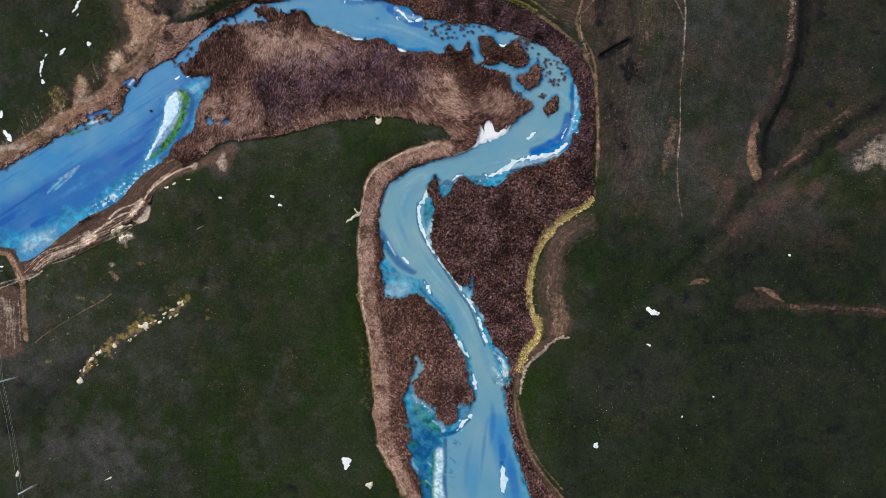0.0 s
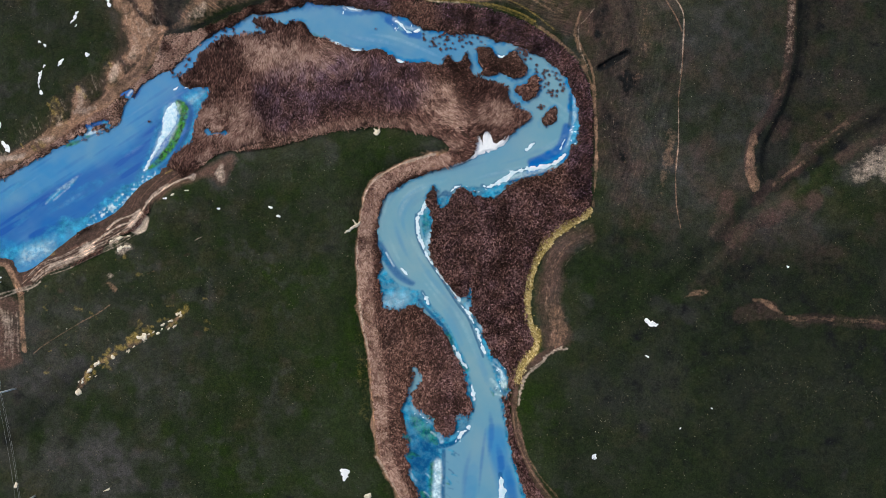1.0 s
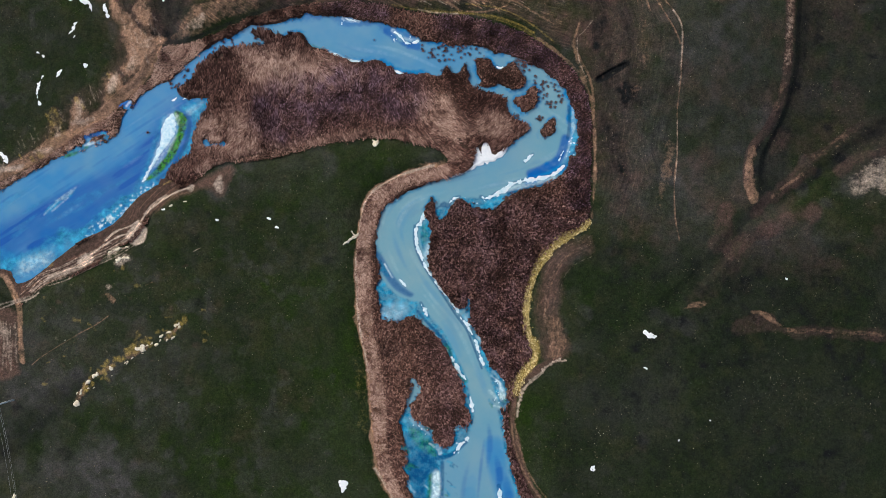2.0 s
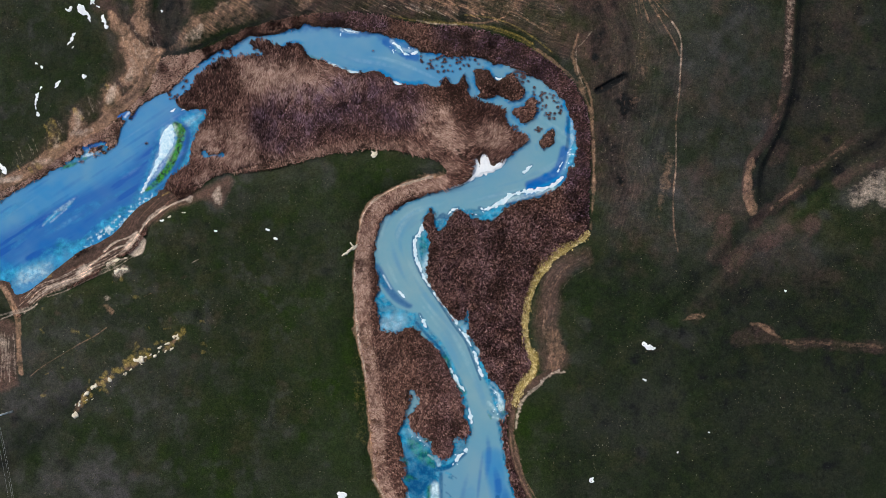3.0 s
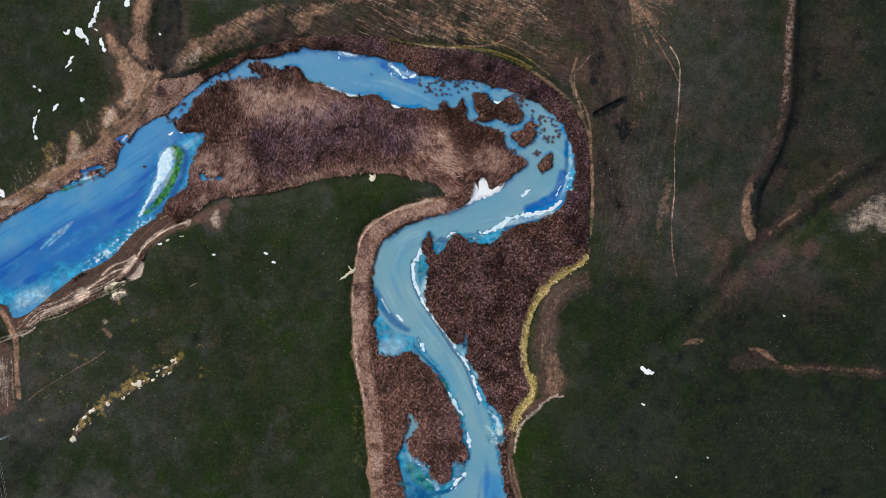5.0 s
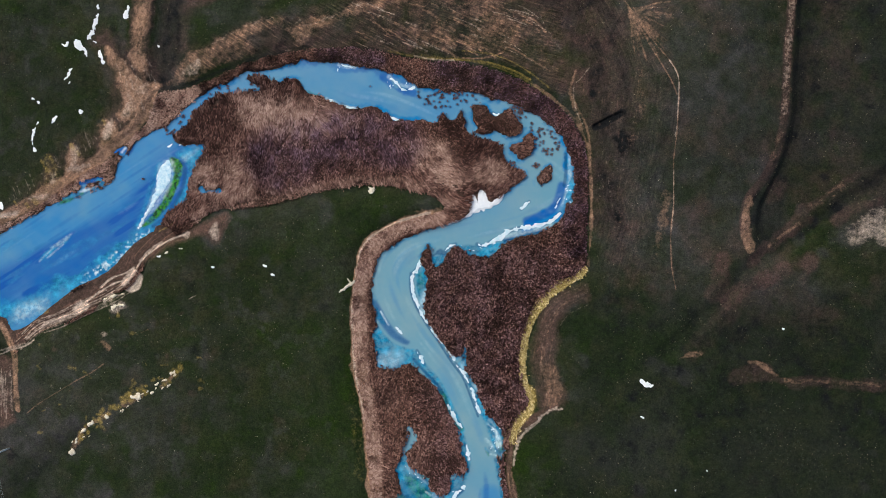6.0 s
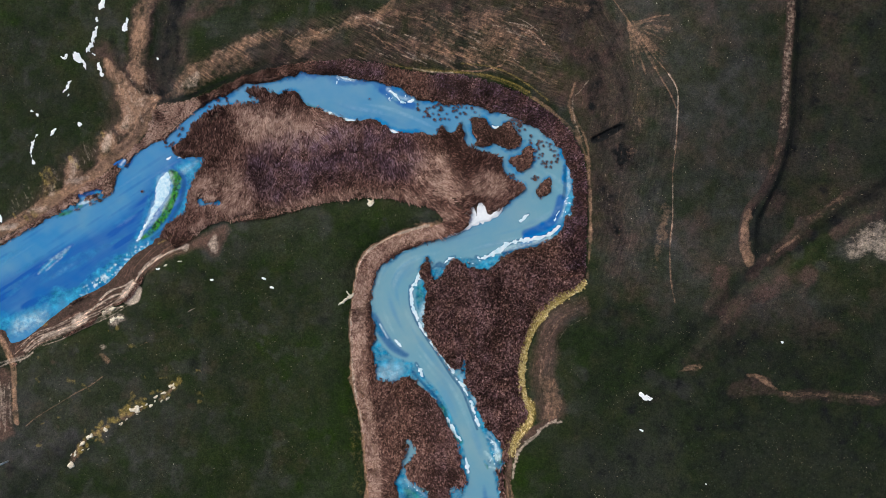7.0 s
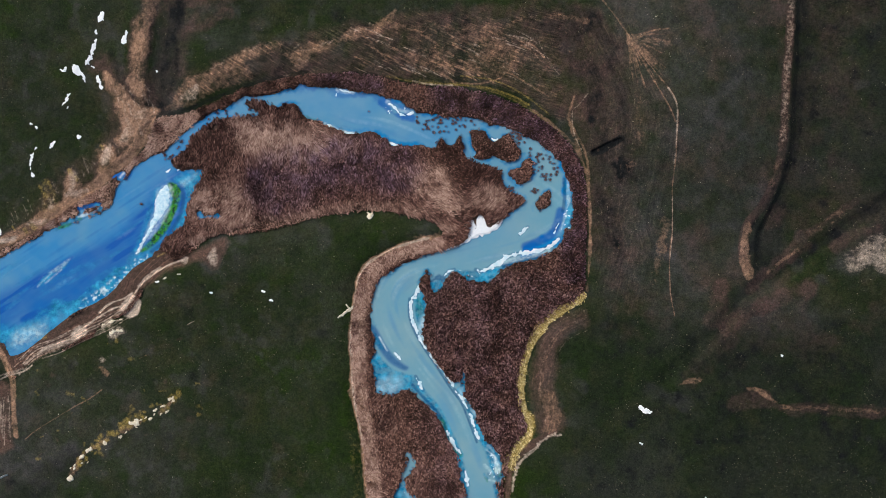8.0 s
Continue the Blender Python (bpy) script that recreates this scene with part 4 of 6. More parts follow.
# trails on the south-west pasture
stroke(tan, 0.2, 1.6, 0.55, (62, 607), (80, 592), (110, 573), (150, 549), (175, 536), (198, 520)), stroke(tan, 0.2, 1.5, 0.35, (255, 470), (280, 458)), stroke(pale, 0.2, 1.5, 0.5, (348, 406), (360, 400))
stroke(pale, 0.5, 1.8, 0.7, (-20, 518), (14, 505), (36, 497), (60, 490), (74, 480)), rough_patch(pale, 5, 0.5, (192, 468), (200, 460), (206, 468), (198, 476)), rough_stroke(tan, 2, 6, 0.6, (196, 482), (206, 492))
for k in range(90):
    x, y = streaks.uniform(70, 400), streaks.uniform(420, 640)
    rough_stroke((grey, yellow, rust, pale)[k % 4], 0.4, streaks.uniform(2, 8), streaks.uniform(0.2, 0.5) * (0.35 if k % 4 == 3 else 1), (x, y), (x + streaks.uniform(-8, 8), y + streaks.uniform(-6, 6)))
mottle = vnoise(GU, GV, 26, 95, 5)
grey += 0.6 * step(0.1, 0.7, mottle) * step(1060, 1000, GU) * dry_land
damp_shade += 0.35 * step(0.15, 0.8, -mottle) * dry_land
mottle = vnoise(GU, GV, 44, 96, 5)
green += 0.7 * step(0.05, 0.6, mottle) * dry_land
rust += 0.22 * step(0.25, 0.9, -mottle) * dry_land
slope = step(1045, 1120, GU) * step(470, 380, GV)
damp_shade += 0.12 * step(1045, 1070, GU) * step(1210, 1150, GU) * step(380, 300, GV)
green *= 1 - 0.8 * step(1380, 1430, GU) * step(420, 340, GV)
green *= 1 - 0.75 * slope * np.clip(0.9 - 0.5 * vnoise(GU, GV, 60, 99, 2), 0, 1)
grey += 0.35 * slope * step(1420, 1380, GU) * np.clip(0.6 + vnoise(GU, GV, 40, 89, 3), 0, 1)
grey *= 1 - 0.55 * step(380, 520, wander) * step(1010, 960, GU) * step(240, 280, GV)
uneven = np.clip(0.8 + 0.4 * vnoise(GU, GV, 18, 30, 3), 0, 1.15)
for key in ("tan", "grey", "rust", "green", "damp_shade"):
    zone[key] *= uneven
green += 0.55 * step(260, 620, wander) * step(1060, 960, GU) * step(340, 600, GV) * dry_land
beds = (marsh < 2).astype(float)
under = (1 - step(-6, 2, marsh))
np.maximum(zone["mud"], 0.8 * under, out=zone["mud"])
np.maximum(zone["damp_shade"], 0.25 * under, out=zone["damp_shade"])
for key in ("rust", "grey", "green"):
    zone[key] *= 1 - under

# ---- lines on the ground: strandlines along the water, treads round the knoll, rills down the northern slope ----
lined = zone["lined"]
across, along = 0.24 * marsh, 0.24 / 9 * (GU + GV)
patch(lined, 6, 0.5, (1046, 372), (1052, 405), (1015, 430), (1002, 480), (1000, 540), (1010, 590), (968, 600), (955, 560), (950, 500), (962, 445), (990, 405))
stroke(lined, 12, 10, 1.0, (45, 485), (90, 458), (140, 430), (190, 402), (232, 375), (255, 345), (285, 316), (330, 290))
stroke(lined, 10, 10, 0.5, (-90, 318), (0, 276), (60, 240), (135, 196), (225, 128), (262, 84), (290, 40))
stroke(lined, 6, 6, 0.7, (700, 840), (680, 790), (664, 700), (656, 600), (640, 500), (640, 400), (650, 330), (690, 285), (770, 254))
knoll_side = np.zeros(GU.shape)
patch(knoll_side, 26, 0.5, (1040, -120), (1110, -140), (1165, -70), (1190, 60), (1185, 200), (1175, 320), (1120, 380), (1065, 340), (1060, 120), (1040, 30))
tread = np.interp(GV[:, 0], [-150, -60, 0, 60, 120, 175, 225, 265, 310, 380], [1090, 1140, 1168, 1166, 1158, 1146, 1140, 1150, 1138, 1120])[:, None]
across, along = np.where(knoll_side > 0, 0.24 * (GU - tread) * 0.8, across), np.where(knoll_side > 0, 0.24 / 10 * GV, along)
northern = np.zeros(GU.shape)
patch(northern, 10, 1.0, *upland((300, 185), (360, 122), (430, 88), (500, 68), (640, 40), (760, 22), (900, 20), (1000, 20), (1040, 120), (1030, 230), (950, 190), (850, 152), (700, 146), (560, 142), (420, 152)))
northern *= knoll_side <= 0
bend_ = GV - 0.42 * GU + 0.00035 * (GU - 760) ** 2
across, along = np.where(northern > 0, 0.24 * bend_, across), np.where(northern > 0, 0.24 / 8 * GU, along)
np.maximum(lined, np.maximum(knoll_side, northern), out=lined)
zone["across"], zone["along"] = across, along

# ---- the ground, one sheet out to the horizon ----
step_u = np.concatenate([U0 - np.geomspace(9000, 6, 26), np.arange(U0, -16, 4), np.arange(-16, 1592, 1.75), np.arange(1592, U1 + 1, 4), U1 + np.geomspace(6, 9000, 26)])
step_v = np.concatenate([V0 - np.geomspace(9000, 6, 26), np.arange(V0, -184, 4), np.arange(-184, 892, 1.7), np.arange(892, V1 + 1, 4), V1 + np.geomspace(6, 9000, 26)])
TU, TV = np.meshgrid(step_u, step_v)
away = step(0, 300, np.maximum(np.maximum(U0 - TU, TU - U1), np.maximum(V0 - TV, TV - V1)))
height = sample(relief, TU, TV)
height = np.where(away > 0, height * (1 - away) + away * (3 + 6 * vnoise(TU, TV, 900, 40, 2)), height)
height = np.where((away > 0) & (height < 0.1), height * (1 - away) + 0.6 * away, height)
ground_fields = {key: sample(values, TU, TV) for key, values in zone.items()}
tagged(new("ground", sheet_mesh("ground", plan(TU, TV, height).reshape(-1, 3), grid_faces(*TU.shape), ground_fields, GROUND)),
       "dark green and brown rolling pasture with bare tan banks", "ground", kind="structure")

# ---- the river ----
tone = {key: np.zeros(GU.shape) for key in ("blue", "deep", "turquoise", "weed", "algae", "slush")}
ICE_SHELVES = [
    (201, [1, 2, 3, 3.5, 3, 3, 4, 3.5, 2.5, 1], [(856, 309), (868, 312), (882, 304), (897, 297), (907, 289), (925, 282), (946, 279), (966, 276), (985, 268), (1003, 254)]),
    (203, [4, 4, 3, 2, 2, 2.5, 2], [(760, 338), (750, 353), (743, 362), (742, 385), (748, 409), (758, 432), (768, 450)]),
    (204, [2, 3, 3, 2], [(773, 452), (780, 462), (790, 474), (796, 482)]),
    (226, [1.5, 2.8, 2], [(801, 490), (809, 500), (815, 511)]),
    (227, [1.5, 3, 3], [(818, 519), (825, 528), (833, 535)]),
    (228, [1, 1.6, 1], [(834, 540), (838, 547), (841, 553)]),
    (205, [1.2, 2.6, 2.2, 1], [(845, 560), (850, 574), (855, 590), (860, 605)]),
    (206, [1.5, 3, 3, 1], [(805, 592), (812, 608), (821, 622), (829, 632)]),
    (207, [1, 3, 2], [(837, 664), (840, 676), (843, 688)]),
    (208, [1.5, 3, 2], [(809, 761), (820, 749), (833, 735)]),
    (209, [1, 4, 5, 3], [(888, 820), (891, 838), (892, 856), (891, 868)]),
    (210, [1, 2.2, 1.2, 2, 1], [(704, 19), (713, 25), (718, 30), (722, 36), (731, 39)]),
    (211, [1, 2, 1], [(730, 38), (738, 37), (745, 34)]),
    (212, [0.8, 1.8, 1], [(612, -8), (625, -3), (640, -1)]),
    (213, [1, 2, 2, 1], [(596, 57), (612, 66), (630, 70), (648, 72)]),
    (214, [1, 2, 2.5, 1], [(676, 77), (690, 82), (712, 90), (722, 92)]),
    (215, [1, 3, 1], [(934, 247), (940, 241), (948, 234)]),
    (216, [1, 3, 1], [(978, 174), (981, 182), (976, 194)]),
    (218, [1.5, 3.5, 3, 1], [(750, 497), (754, 504), (759, 513), (763, 521)]),
    (219, [1.5, 4, 1], [(386, 79), (393, 76), (399, 72)]),
    (220, [2.5, 3.5], [(398, 58), (401, 57)]),
    (223, [1, 3.5, 2], [(801, 320), (809, 312), (818, 309)]),
    (225, [1, 3.5, 1], [(818, 208), (824, 214), (828, 222)]),
    (229, [1, 2, 1], [(330, 138), (336, 134), (343, 137)]),
    (230, [1, 1.5, 1], [(311, 140), (314, 139), (318, 135)]),
    (231, [1, 2, 1], [(1002, 228), (998, 236), (994, 244)]),
    (232, [1, 2, 2, 1], [(800, 276), (815, 270), (828, 265), (838, 260)]),
    (233, [1, 1.5, 1], [(669, 404), (669, 410), (670, 416)]),
    (234, [0.8, 1.4, 0.8], [(672, 345), (676, 337), (681, 331)]),
    (235, [1, 1.8, 1], [(714, 456), (718, 461), (723, 467)]),
    (236, [1, 1.6, 1], [(828, 176), (834, 178), (840, 180)]),
    (237, [1, 2, 1], [(884, 78), (890, 82), (895, 81)]),
]
clump = random.Random(9)
TUSSOCKS = []
blue, deep, turquoise, weed, algae, slush = (tone[k] for k in ("blue", "deep", "turquoise", "weed", "algae", "slush"))
blue += 0.95 * step(470, 300, GU) + 0.52 * step(330, 200, GV) * step(1000, 800, GU) * step(300, 470, GU)
blue += 0.22 * step(640, 800, GV) * step(0, 470, GU)


def flow(*a):
    stroke(*a, fray=1.6)


# the lake: a paler silty current along the north shore, clear deep water south of it
current = np.zeros(GU.shape)
stroke(current, 16, 24, 1.0, (-90, 370), (0, 330), (60, 300), (130, 262), (200, 228), (240, 190), (270, 150), (310, 118))
ru, rv = GU * 0.839 - GV * 0.545, GU * 0.545 + GV * 0.839
LAKE = np.zeros(GU.shape)
LAKE[300:780, :520] = vnoise(ru[300:780, :520] / 7, rv[300:780, :520], 11, 98, 3)
drawn = LAKE * (GU < 420)
for width, soft, strength, pts in ((20, 26, 0.75, [(-80, 410), (0, 388), (60, 362), (140, 330), (210, 288), (262, 250), (285, 215)]),
                                   (7, 14, 0.75, [(0, 378), (50, 352), (110, 325), (150, 318)]), (5, 12, 0.8, [(115, 318), (170, 290), (230, 262), (270, 240)]),
                                   (5, 12, 0.7, [(60, 395), (120, 372), (165, 352), (200, 330)]), (9, 14, 0.7, [(255, 225), (275, 200), (288, 178), (300, 160)]),
                                   (4, 9, 0.9, [(318, 146), (335, 160), (342, 180), (336, 215), (318, 240)]), (3, 7, 0.8, [(300, 150), (312, 140), (330, 142)])):
    stroke(deep, width, soft, strength, *pts)
deep *= 1 - 0.75 * current
blue *= 1 - 0.14 * current
lake_zone = step(430, 380, GU) * step(-3, -12, water)
deep += 0.42 * step(0.15, 0.8, drawn) * lake_zone * (1 - 0.8 * current)
turquoise += 0.30 * step(0.25, 0.9, -drawn) * lake_zone * (1 - current) * step(150, 250, GV)
flow(turquoise, 12, 18, 0.9, (-60, 440), (0, 430), (50, 428), (90, 408), (120, 392))
flow(turquoise, 6, 9, 0.95, (130, 388), (160, 372), (190, 355), (215, 335), (240, 315), (270, 296), (292, 284))
patch(slush, 12, 0.42, (38, 432), (55, 418), (85, 412), (98, 405), (86, 428), (62, 444), (45, 446), fray=1.0)
# crumbling rotten ice along the south shore
crumb = np.zeros(GU.shape)
stroke(crumb, 5, 6, 1.0, (165, 375), (185, 360), (205, 348), (222, 332), (238, 318), (255, 303), (275, 293))
slush += 0.85 * crumb * step(0.1, 0.5, vnoise(GU, GV, 4.5, 44, 2))
np.maximum(deep, 0.9 * crumb * step(0.15, 0.5, -vnoise(GU, GV, 4.5, 44, 2)), out=deep)
patch(turquoise, 5, 0.9, (326, 152), (345, 146), (370, 138), (366, 160), (352, 190), (345, 228), (322, 246), (334, 215), (344, 190), (342, 168), fray=0.8)
patch(slush, 4, 0.25, (336, 156), (356, 146), (366, 142), (352, 158), (340, 166))
patch(algae, 3, 1.1, (315, 160), (327, 163), (336, 177), (335, 193), (328, 213), (319, 231), (307, 248), (296, 264), (284, 275), (260, 283), (274, 266), (288, 252), (302, 234), (314, 208), (320, 186), fray=1.6)
patch(slush, 4, 0.4, (300, 170), (314, 162), (322, 176), (318, 203), (306, 224), (294, 242), (278, 262), (262, 284), (256, 280), (272, 252), (281, 232), (290, 208), (292, 188), fray=1.5)
stroke(weed, 1.5, 4, 0.7, (336, 166), (341, 185), (336, 212), (322, 240), (304, 264), (285, 280))
patch(turquoise, 5, 0.7, (300, 168), (280, 195), (268, 240), (250, 275), (240, 300), (262, 296), (290, 280), (275, 270), (285, 230), fray=1.0)
# slick with a bright back, drifting mid-lake
patch(deep, 3, 0.9, (74, 346), (88, 326), (112, 306), (138, 290), (149, 288), (142, 302), (122, 320), (98, 338), (82, 348))
patch(turquoise, 3, 0.9, (84, 340), (98, 322), (122, 304), (140, 295), (132, 308), (112, 322), (94, 338))
patch(slush, 2, 0.35, (104, 318), (122, 304), (141, 292), (134, 303), (116, 316))
stroke(slush, 0.5, 2, 0.25, (84, 342), (96, 330), (108, 318)), stroke(slush, 0.5, 2, 0.35, (98, 336), (112, 324), (126, 312))
# ditch pools in the northern reeds
flow(turquoise, 3, 6, 0.9, (118, 242), (150, 224), (190, 206)), flow(algae, 2, 5, 0.8, (122, 240), (145, 230), (160, 222)), patch(slush, 2, 0.85, (155, 219), (172, 210), (192, 203), (184, 210), (166, 219))
flow(deep, 5, 5, 0.9, (155, 206), (175, 198), (195, 195)), flow(deep, 5, 5, 0.9, (208, 150), (222, 146), (240, 142)), flow(slush, 1, 3, 0.6, (229, 150), (236, 142))
# upper channel
flow(deep, 2, 9, 0.5, (545, -14), (620, -2), (690, 8), (735, 28)), flow(slush, 1, 4, 0.5, (612, -6), (640, -2)), flow(slush, 1, 4, 0.45, (702, 16), (718, 28), (745, 34)), flow(deep, 2, 6, 0.7, (690, 14), (704, 28), (716, 38), (745, 42))
flow(slush, 0.5, 2.5, 0.5, (590, 55), (620, 67), (650, 70)), flow(slush, 0.5, 2.5, 0.4, (680, 78), (715, 90)), flow(algae, 1, 4, 0.4, (560, 42), (572, 48))
# outer curve of the bend
flow(blue, 5, 9, 1.0, (1012, 130), (1020, 170), (1020, 210), (1008, 245), (985, 262), (945, 275))
stroke(deep, 4, 7, 0.85, (1006, 206), (1000, 228), (988, 248), (965, 260), (944, 268)), stroke(weed, 1.5, 3, 0.8, (1012, 150), (1013, 180), (1010, 205))
patch(turquoise, 4, 1.0, (1014, 160), (1022, 165), (1030, 190), (1030, 225), (1018, 246), (1008, 250), (1012, 225), (1016, 200), fray=1.2)
flow(slush, 0.8, 4, 0.5, (1019, 150), (1020, 180), (1014, 215), (1006, 240))
patch(turquoise, 4, 1.0, (824, 312), (850, 312), (880, 308), (910, 298), (945, 290), (985, 280), (975, 286), (935, 296), (902, 310), (888, 330), (872, 335), (852, 331), (832, 326), fray=1.0)
stroke(slush, 1.5, 5, 0.5, (905, 296), (945, 286), (985, 276)), flow(weed, 3, 5, 0.8, (905, 303), (940, 295), (990, 280))
patch(turquoise, 3, 0.9, (776, 334), (792, 326), (800, 336), (790, 348), (778, 346), fray=1.0), flow(weed, 2, 4, 0.9, (778, 330), (790, 324), (800, 326))
# reach between the reed beds
patch(turquoise, 3, 1.0, (668, 432), (680, 452), (694, 470), (712, 486), (738, 494), (752, 506), (760, 524), (742, 520), (720, 524), (700, 536), (682, 528), (684, 512), (672, 490), (668, 460), fray=0.8)
patch(slush, 8, 0.34, (682, 505), (705, 498), (725, 508), (710, 522), (688, 528), fray=1.0)
patch(deep, 3, 0.5, (668, 408), (680, 412), (696, 440), (712, 462), (728, 475), (737, 481), (732, 486), (718, 481), (702, 470), (688, 452), (674, 430))
patch(weed, 4, 0.55, (668, 408), (680, 412), (696, 440), (712, 462), (728, 475), (737, 481), (732, 486), (718, 481), (702, 470), (688, 452), (674, 430))
patch(turquoise, 2, 0.8, (672, 418), (682, 424), (696, 448), (688, 450), (676, 436)), stroke(slush, 0.5, 1.8, 0.7, (686, 428), (694, 442), (700, 452)), stroke(slush, 0.5, 2, 0.9, (713, 456), (722, 466))
stroke(turquoise, 4, 5, 0.9, (742, 500), (765, 528), (786, 552), (800, 578), (812, 602), (828, 636)), stroke(weed, 1.2, 3.5, 0.8, (745, 512), (766, 536), (788, 560), (803, 588))
flow(algae, 1, 4, 0.5, (794, 570), (804, 594), (816, 618), (828, 634))
patch(turquoise, 3, 1.0, (748, 358), (760, 354), (771, 370), (769, 392), (770, 410), (762, 422), (752, 400), (747, 380), fray=0.8)
patch(algae, 4, 0.35, (750, 362), (758, 358), (764, 376), (758, 392), (750, 386)), patch(slush, 5, 0.75, (758, 396), (769, 388), (770, 412), (774, 432), (766, 440), (758, 420), fray=0.8)
stroke(turquoise, 2.5, 3, 0.8, (770, 440), (782, 458), (800, 484)), stroke(weed, 0.8, 2, 0.8, (739, 360), (738, 385), (745, 412), (764, 446), (786, 478), (812, 518), (830, 542), (842, 570), (858, 612))
patch(turquoise, 3, 1.0, (822, 520), (830, 510), (835, 494), (841, 500), (838, 520), (834, 534), (826, 528), fray=0.6), patch(slush, 3, 0.35, (826, 520), (834, 514), (836, 526), (830, 532))
stroke(turquoise, 5, 5, 0.95, (846, 552), (856, 568), (862, 590), (872, 612)), stroke(slush, 0.8, 4, 0.4, (850, 556), (858, 566))
patch(turquoise, 4, 1.0, (870, 614), (884, 622), (896, 634), (904, 656), (902, 676), (892, 682), (884, 664), (874, 640), fray=1.2)
patch(weed, 5, 0.95, (888, 612), (908, 600), (924, 604), (914, 640), (908, 668), (902, 690), (902, 660), (896, 634)), patch(algae, 5, 0.3, (892, 612), (908, 602), (924, 604), (914, 640), (908, 668), (900, 640))
stroke(turquoise, 4, 5, 0.9, (826, 640), (832, 664), (838, 692), (834, 712)), flow(slush, 0.8, 2, 0.7, (838, 662), (842, 688))
# southern bay
patch(turquoise, 4, 1.0, (712, 690), (730, 688), (746, 702), (770, 724), (772, 742), (790, 750), (806, 730), (822, 712), (836, 706), (832, 736), (812, 762), (790, 776), (784, 800), (786, 905), (738, 905), (724, 830), (718, 790), (728, 770), (716, 745), fray=0.8)
patch(weed, 8, 0.8, (732, 768), (752, 758), (772, 772), (768, 800), (762, 830), (768, 880), (742, 880), (734, 830), (728, 796), fray=1.2)
patch(weed, 4, 0.6, (724, 722), (740, 740), (748, 756), (732, 758), (720, 742), fray=1.0), stroke(weed, 1.5, 4, 0.8, (772, 772), (790, 770), (808, 762), (830, 742))
patch(algae, 5, 0.55, (728, 718), (748, 722), (770, 746), (772, 762), (752, 752), (736, 738), fray=1.2)
patch(slush, 4, 0.85, (770, 802), (782, 796), (786, 820), (784, 850), (788, 905), (772, 905), (766, 860), (768, 828), fray=1.0), patch(algae, 4, 0.85, (764, 804), (770, 800), (771, 826), (769, 850), (776, 905), (768, 905), (762, 852), (763, 820), fray=0.8)
stroke(weed, 1.5, 4, 0.75, (788, 778), (788, 810), (787, 850), (790, 905)), flow(slush, 1, 4, 0.3, (735, 702), (752, 716), (768, 730))
stroke(blue, 10, 18, 0.75, (880, 750), (890, 800), (905, 860), (920, 930)), wisp(deep, 1.5, 6, 0.5, (870, 712), (873, 745), (868, 785)), wisp(deep, 3, 7, 0.7, (884, 770), (890, 800), (888, 822)), wisp(deep, 3, 9, 0.55, (898, 800), (908, 850), (918, 905))
wisp(deep, 0.8, 4, 0.4, (862, 740), (856, 790), (850, 850)), wisp(deep, 1, 6, 0.3, (835, 780), (826, 820), (822, 870))
stroke(turquoise, 3, 6, 0.9, (893, 690), (902, 740), (914, 790), (926, 840), (938, 900)), stroke(slush, 1, 4, 0.35, (897, 705), (905, 752)), wisp(blue, 6, 14, 0.5, (845, 790), (835, 850), (836, 905))
# clear water and thin rotten ice along the reeds
rim = step(-9, -1, water) * step(240, 300, GV) * step(640, 680, GU) * step(0.0, 0.5, vnoise(GU, GV, 22, 41, 3) + 0.15)
turquoise += 0.8 * rim
slush += 0.45 * step(-4, -1, water) * rim * step(0.1, 0.6, vnoise(GU, GV, 9, 42, 3))
rim = step(-10, -1, water) * step(240, 200, GV) * step(320, 380, GU) * step(0.0, 0.5, vnoise(GU, GV, 26, 43, 3) + 0.1)
blue += 0.7 * rim
turquoise += 0.3 * rim
flow(slush, 2, 5, 0.8, (876, 626), (890, 640), (894, 662)), flow(turquoise, 4, 5, 1.0, (878, 610), (896, 650), (900, 680))
drift = np.clip(0.9 + 0.25 * vnoise(GU, GV, 34, 33, 3), 0, 1.1)
tone["blue"] *= drift
for cu, cv, ru, rv, n in ((800, 55, 38, 14, 38), (770, 50, 20, 14, 10), (845, 55, 12, 8, 5), (930, 76, 12, 12, 26), (975, 122, 26, 26, 40), (985, 150, 10, 8, 5), (960, 165, 6, 10, 5),
                          (318, 110, 14, 12, 12), (345, 85, 14, 12, 9), (400, 40, 40, 9, 12), (920, 165, 8, 6, 3), (880, 105, 14, 4, 3), (268, 197, 1, 1, 1), (668, 32, 1, 1, 1), (460, 35, 18, 6, 7)):
    for k in range(n):
        u, v = cu + clump.uniform(-1, 1) * ru, cv + clump.uniform(-1, 1) * rv
        if sample(water, u, v) < -1:
            TUSSOCKS.append((u, v, clump.uniform(0.3, 0.75)))
            stroke(weed, 0.8, 3.0, 0.6, (u - 1, v), (u + 1, v + 0.5))
